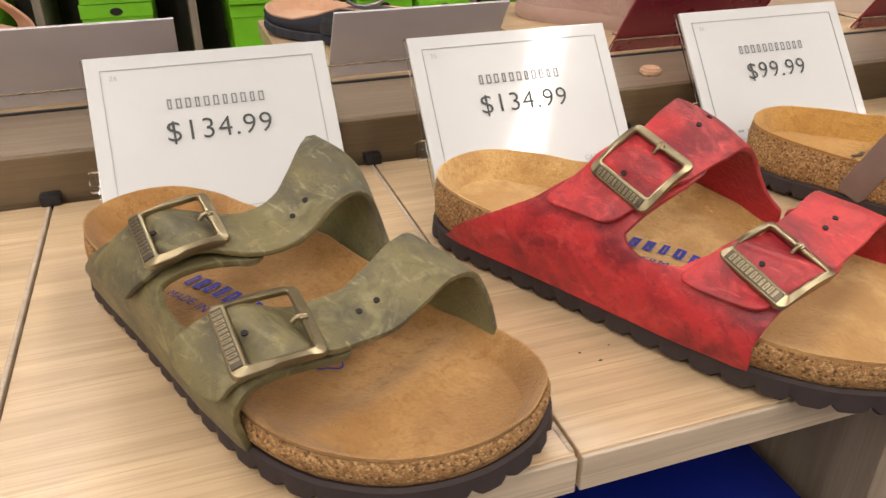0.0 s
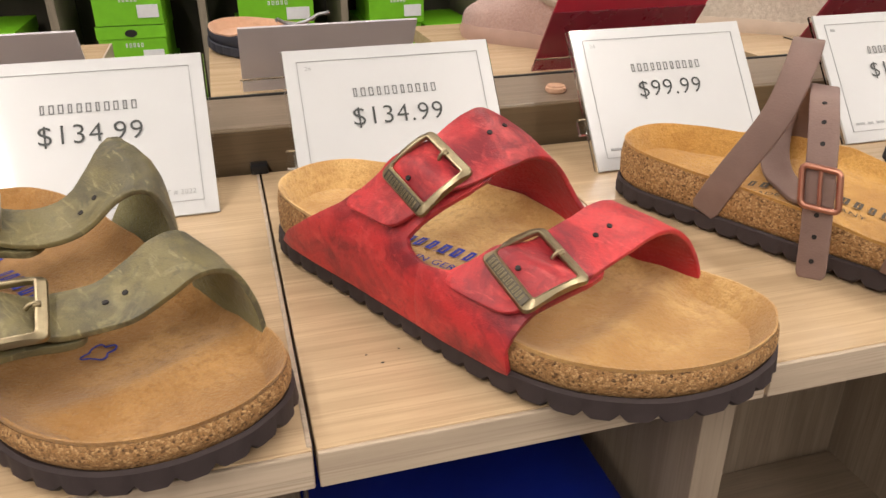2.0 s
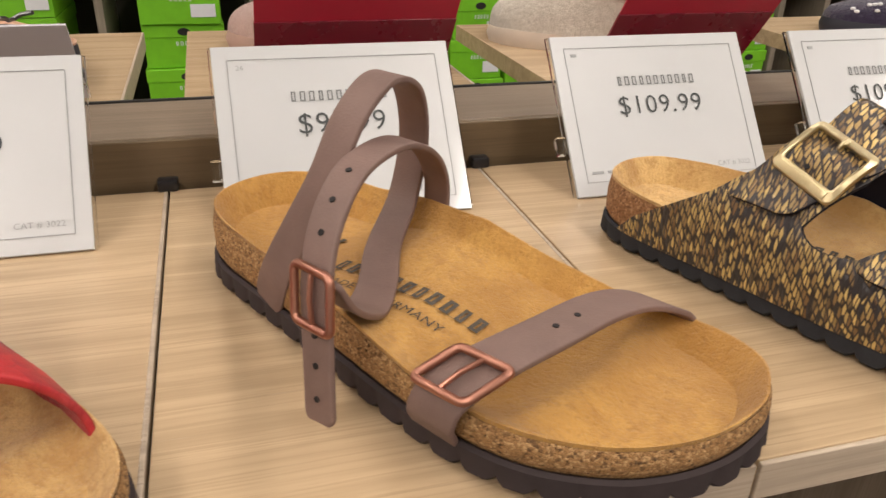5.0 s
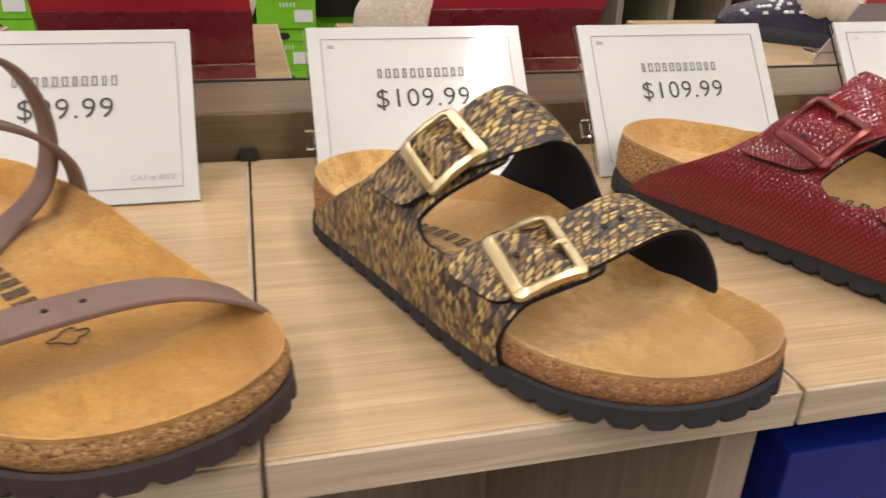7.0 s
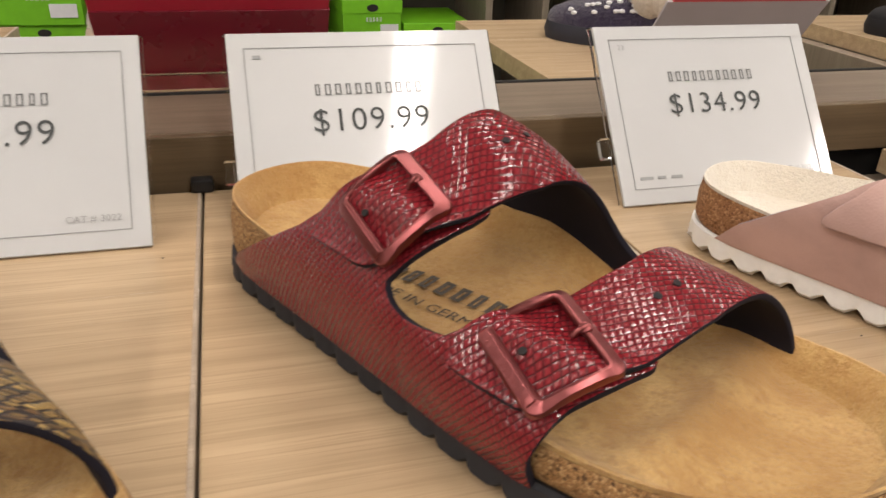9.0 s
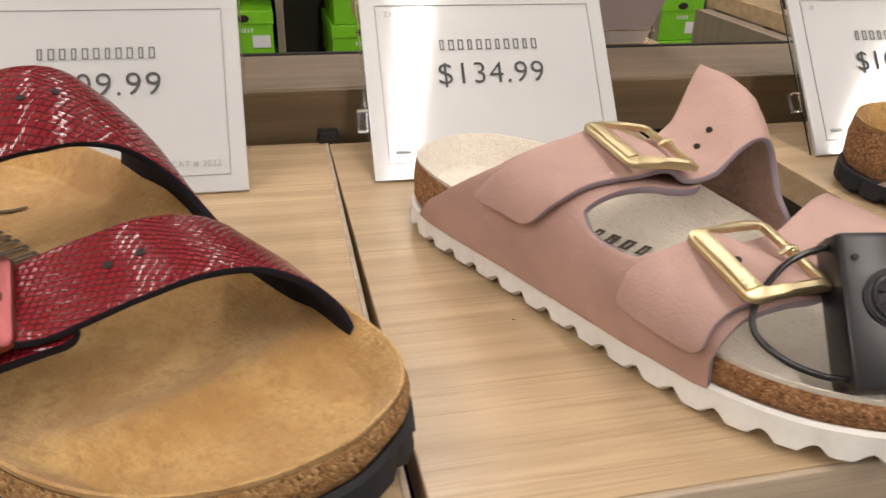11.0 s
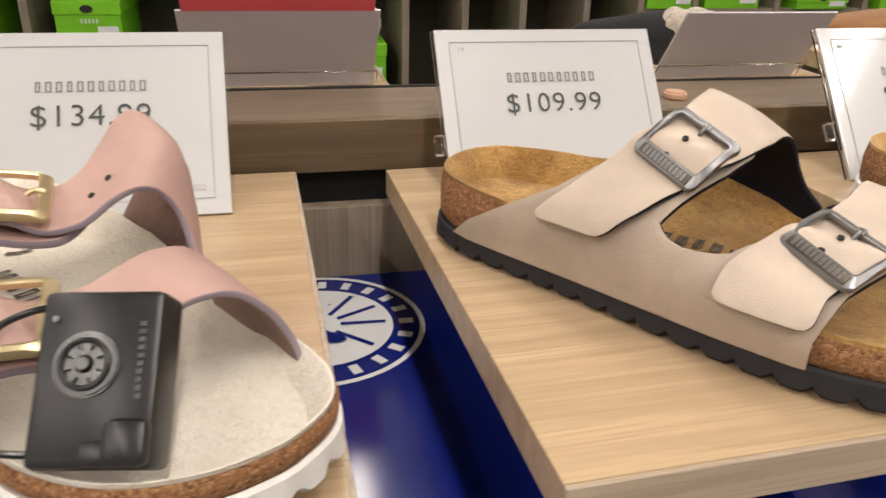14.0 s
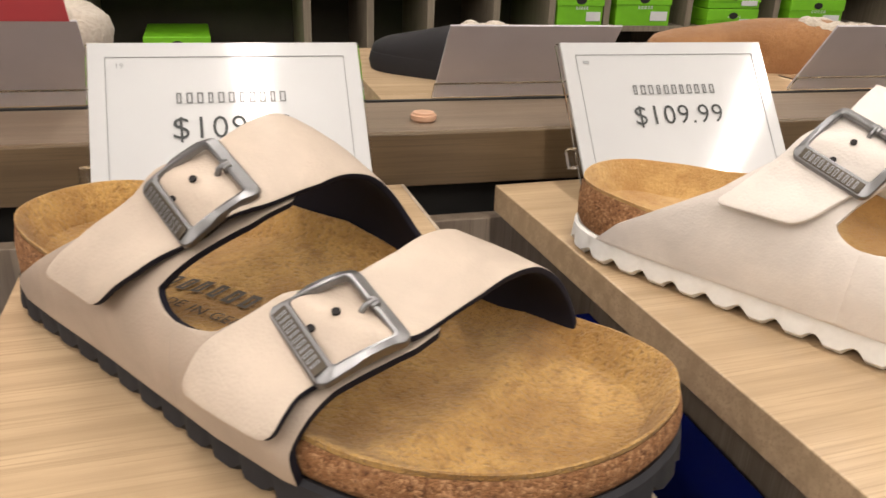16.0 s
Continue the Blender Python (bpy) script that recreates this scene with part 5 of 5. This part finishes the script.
# ---------------------------------------------------------------- shoes of the far row
def slipper(x, y, rot, L, label, m_body, m_sole, m_cuff, body_h=.062, cuff=True, pattern=None, knit=0, small=1.0):
    """Closed slipper: sole, rounded upper lofted over it, and a fluffy cuff round the opening."""
    root = thing("slipper", label, "slipper", pose(x, y, FAR_Z, 0, 0, rot), "slippers of the far row")
    ring, _ = sole_outline(96, 1.15)
    bm = bmesh.new()
    lo = [bm.verts.new(((q[0] - .5) * L, q[1] * L, 0)) for q in ring]
    mi = [bm.verts.new(((q[0] - .5) * L * 1.02, q[1] * L * 1.05, .008)) for q in ring]
    hi = [bm.verts.new(((q[0] - .5) * L, q[1] * L, .016)) for q in ring]
    for a, b in ((lo, mi), (mi, hi)):
        for i in range(96):
            bm.faces.new((a[i], a[(i + 1) % 96], b[(i + 1) % 96], b[i]))
    bm.faces.new(lo)
    bm.faces.new(hi)
    part("sole", bm, m_sole, root)
    bm = bmesh.new()
    rows = []
    nu, nv = 40, 20
    win, wout = half_width(1.15, 1), half_width(1.15, -1)
    for i in range(nu + 1):
        u = .005 + .99 * i / nu
        wi, wo = interp(win, u), interp(wout, u)
        hgt = body_h / L * interp(((0, .35), (.06, .95), (.35, 1.1), (.55, 1.0), (.75, .72), (.9, .52), (.97, .36), (1.0, .12)), u)
        if knit:
            hgt *= 1 + .045 * math.sin(u * 95)
        row = []
        for j in range(nv + 1):
            a = math.pi * j / nv
            cs, sn = math.cos(a), math.sin(a)
            row.append(bm.verts.new(((u - .5) * L, ((wi - wo) / 2 + (wi + wo) / 2 * math.copysign(abs(cs) ** .8, cs)) * L, .014 + hgt * L * sn ** .8)))
        rows.append(row)
    for i in range(nu):
        for j in range(nv):
            bm.faces.new((rows[i][j], rows[i + 1][j], rows[i + 1][j + 1], rows[i][j + 1]))
    part("upper", bm, m_body, root)
    if cuff:
        bm = bmesh.new()
        rnd = random.Random(int(abs(x) * 1000) + 3)
        for k in range(46):
            a = 2 * math.pi * k / 46
            u, v = .27 + .24 * small * math.cos(a), .125 * small * math.sin(a)
            zz = body_h * (1.02 + .16 * math.cos(a) * .3) + rnd.uniform(-.003, .003)
            o = bmesh.ops.create_icosphere(bm, subdivisions=2, radius=(.017 + rnd.uniform(-.003, .004)) * small)
            bmesh.ops.translate(bm, verts=o["verts"], vec=((u - .5) * L, v * L, zz + .006))
        tagged(part("fluffy_cuff", bm, m_cuff, root, "fluffy pile cuff"), kind="stuff")
    if pattern:
        bm = bmesh.new()
        rnd = random.Random(5)
        for k in range(46):
            i, j = rnd.randrange(16, 34), rnd.randrange(3, 18)
            u = .005 + .99 * i / nu
            wi, wo = interp(win, u), interp(wout, u)
            hgt = body_h / L * interp(((0, .35), (.06, .95), (.35, 1.1), (.55, 1.0), (.75, .72), (.9, .52), (.97, .36), (1.0, .12)), u)
            a = math.pi * j / nv
            cs, sn = math.cos(a), math.sin(a)
            p = Vector(((u - .5) * L, ((wi - wo) / 2 + (wi + wo) / 2 * math.copysign(abs(cs) ** .8, cs)) * L, .014 + hgt * L * sn ** .8))
            o = bmesh.ops.create_icosphere(bm, subdivisions=1, radius=.0027)
            bmesh.ops.scale(bm, verts=o["verts"], vec=(1.3, 1, .8))
            bmesh.ops.translate(bm, verts=o["verts"], vec=p)
        tagged(part("knitted_motif", bm, pattern, root, "white knitted motifs"), kind="stuff")
    return root


M_PINK_FUZZ = mat_fuzz("pink_boucle", (0.64, 0.43, 0.37), (0.44, 0.28, 0.235), 420)
M_CREAM_FUZZ = mat_fuzz("cream_fleece", (0.78, 0.71, 0.60), (0.56, 0.48, 0.38), 300)
M_KNIT = mat_fuzz("cream_knit", (0.76, 0.70, 0.61), (0.50, 0.44, 0.36), 260)
M_WHITE_FUZZ = mat_fuzz("white_fleece", (0.80, 0.75, 0.74), (0.60, 0.54, 0.54), 260)
M_NAVY_KNIT = mat_fuzz("navy_knit", (0.045, 0.030, 0.075), (0.018, 0.014, 0.035), 300)
M_BLACK_SUEDE = mat_suede("black_suede", (0.016, 0.015, 0.017), (0.008, 0.008, 0.009))
M_TAN_SUEDE = mat_suede("chestnut_suede", (0.42, 0.215, 0.09), (0.26, 0.12, 0.045))
M_SOLE_CREAM = mat_plain("cream_rubber", (0.55, 0.46, 0.37), 0.7, vary=0.06)
M_SOLE_PINK = mat_plain("rose_rubber", (0.42, 0.28, 0.23), 0.7, vary=0.06)
M_SOLE_NAVY = mat_plain("navy_rubber", (0.018, 0.020, 0.032), 0.6, vary=0.1)
slipper(.328, .542, 122, .23, "pink fuzzy slipper with a cream fleece cuff", M_PINK_FUZZ, M_SOLE_PINK, M_CREAM_FUZZ, .05)
slipper(.605, .542, 133, .235, "cream ribbed knit bootie slipper", M_KNIT, M_SOLE_CREAM, M_WHITE_FUZZ, .065, True, None, 1)
slipper(1.003, .535, 126, .205, "navy patterned knit slipper with a cream fleece cuff", M_NAVY_KNIT, M_SOLE_NAVY, M_CREAM_FUZZ, .038, True, M_WHITE_PRINT)
slipper(1.358, .52, 126, .18, "black suede moccasin slipper with a fleece cuff", M_BLACK_FELT, M_BLACK_FELT, M_CREAM_FUZZ, .030, small=.6)
slipper(1.705, .545, 150, .25, "chestnut suede moccasin slipper with a fleece cuff", M_TAN_SUEDE, M_TAN_SUEDE, M_CREAM_FUZZ, .034, small=.5)
# open sandal behind the first grey sign
fs = thing("sandal", "flat sandal with a pink-tan footbed and a dark sole", "sandal", pose(.055, .555, FAR_Z, 0, 0, 122), "sandals of the far row")
M_PINK_BED = mat_suede("pink_tan_footbed", (0.66, 0.40, 0.26), (0.5, 0.29, 0.18))
sole_parts(fs, .235, 1.1, M_SOLE_NAVY, M_SOLE_NAVY, M_PINK_BED, 46, .0)
band(fs, "strap", ((.40, -.17, .05), (.41, -.17, .10), (.44, -.1, .125), (.46, 0, .135), (.48, .1, .125), (.50, .15, .10), (.50, .16, .05)), .03, .235, (M_BLACK_SUEDE,), .003, Vector((1, 0, 0)))
part("chain_trim", tube_bm([Vector((-.02 + .012 * math.sin(k * .9), -.03 + .006 * k, (.040) + .003 * math.cos(k * 1.3))) for k in range(11)], .0018, 8), M_STEEL, fs, "silver chain trim")
fs2 = thing("sandal", "flat sandal with a pink-tan footbed and a dark sole", "sandal", pose(-.27, .555, FAR_Z, 0, 0, 122), "sandals of the far row")
sole_parts(fs2, .235, 1.1, M_SOLE_NAVY, M_SOLE_NAVY, M_PINK_BED, 46, .0)
band(fs2, "strap", ((.60, -.20, .05), (.61, -.2, .14), (.64, -.1, .24), (.66, 0, .26), (.68, .1, .22), (.70, .17, .14), (.70, .18, .05)), .03, .235, (M_PINK_BED,), .003, Vector((1, 0, 0)))


# ---------------------------------------------------------------- cubby wall with green shoe boxes
CY = 2.17
unit = thing("cubby_shelving", "taupe laminate cubby shelving along the shop wall", "shelving", pose(1.0, CY, 0))
for dx in (-1.55, -1.26, -.86, -.46, -.06, .355, .80, 1.405, 1.59, 1.775, 1.985, 2.17, 2.36, 2.66, 3.0, 3.5):
    part("divider", box_bm((dx - 1.0, .17, .9), (.022, .34, 1.8), .001), M_CUBBY, unit, smooth=False)
for sz in (.012, .245, 1.02, 1.35, 1.79):
    part("shelf", box_bm((-.02, .172, sz), (5.02, .335, .024), .001), M_CUBBY, unit, smooth=False)
part("shelf", box_bm((1.835, .172, .857), (1.31, .335, .018), .001), M_CUBBY, unit, smooth=False)
part("back_board", box_bm((-.02, .35, .9), (5.05, .012, 1.8)), M_CUBBY_SHADE, unit, smooth=False)


def green_box(x, y, z, w, h, d=.30, rot=0.0):
    b = thing("shoe_box", "bright green cardboard shoe box with a white size label", "shoe box", pose(x, y, z, 0, 0, rot), "green shoe boxes")
    part("box_body", box_bm((0, d / 2, (h - .03) / 2), (w - .006, d - .006, h - .03), .0015), M_GREEN, b, smooth=False)
    part("lid", box_bm((0, d / 2, h - .0195), (w, d, .037), .002), M_GREEN_LID, b, smooth=False)
    part("size_label", box_bm((w * .28, .0005, h * .30), (w * .30, .003, h * .28)), M_WHITE_PRINT, b, "white size label", smooth=False)
    part("thumb_notch", cyl_bm(.017, .003, 20, pose(0, -.0002, h - .022, 90) @ Matrix.Diagonal((1, .62, 1, 1))), M_DARK, b, smooth=False)
    bm = bmesh.new()
    letters_block(bm, 0, 0, w * .28, h * .09, 5, 0, h * .016)
    bmesh.ops.transform(bm, matrix=pose(w * .02, -.0008, h * .56, 90), verts=bm.verts)
    part("printed_mark", bm, M_WHITE_PRINT, b, "white printed brand mark", smooth=False)


rb = random.Random(11)
for cx, low, tops, w in ((-.66, .257, (.42, .547, .674, .801), .19), (-.258, .257, (.42, .547, .674, .801, .928), .19), (.148, .257, (.40, .525, .65, .775, .90), .225), (.51, .257, (.39, .515, .64, .766, .89), .178), (.70, .257, (.38, .505, .63, .755), .17),
                         (1.038, .257, (.335, .46, .585, .71, .835), .18), (1.243, .257, (.39, .515, .64, .768), .21), (1.68, .257, (.40, .53, .66), .155), (2.075, .257, (.39, .515, .64, .77), .15),
                         (2.262, .866, (.966,), .16), (2.50, .866, (.97,), .20), (2.82, .866, (.925, .985), .20), (3.15, .866, (.96,), .22)):
    z0 = low
    for tz in tops:
        green_box(cx + rb.uniform(-.006, .006), CY - .01 + rb.uniform(-.01, .015), z0, w, tz - z0 - .001, rot=rb.uniform(-2, 2))
        z0 = tz

# flecks of dirt on the boards
for fx, fy, s in ((.0358, .0472, .0016), (.030, .055, .0012), (.045, .056, .0012), (.585, .218, .0014), (.86, .09, .001), (1.01, .12, .0012), (1.22, .08, .0007)):
    bm = bmesh.new()
    o = bmesh.ops.create_icosphere(bm, subdivisions=1, radius=s * .6)
    bmesh.ops.scale(bm, verts=o["verts"], vec=(1, .6, .25))
    bmesh.ops.translate(bm, verts=o["verts"], vec=(fx, fy, TOP + s * .2))
    tagged(part("dirt_fleck", bm, M_DARK), "tiny dark fleck of dirt on a board", "dirt", "dirt flecks")
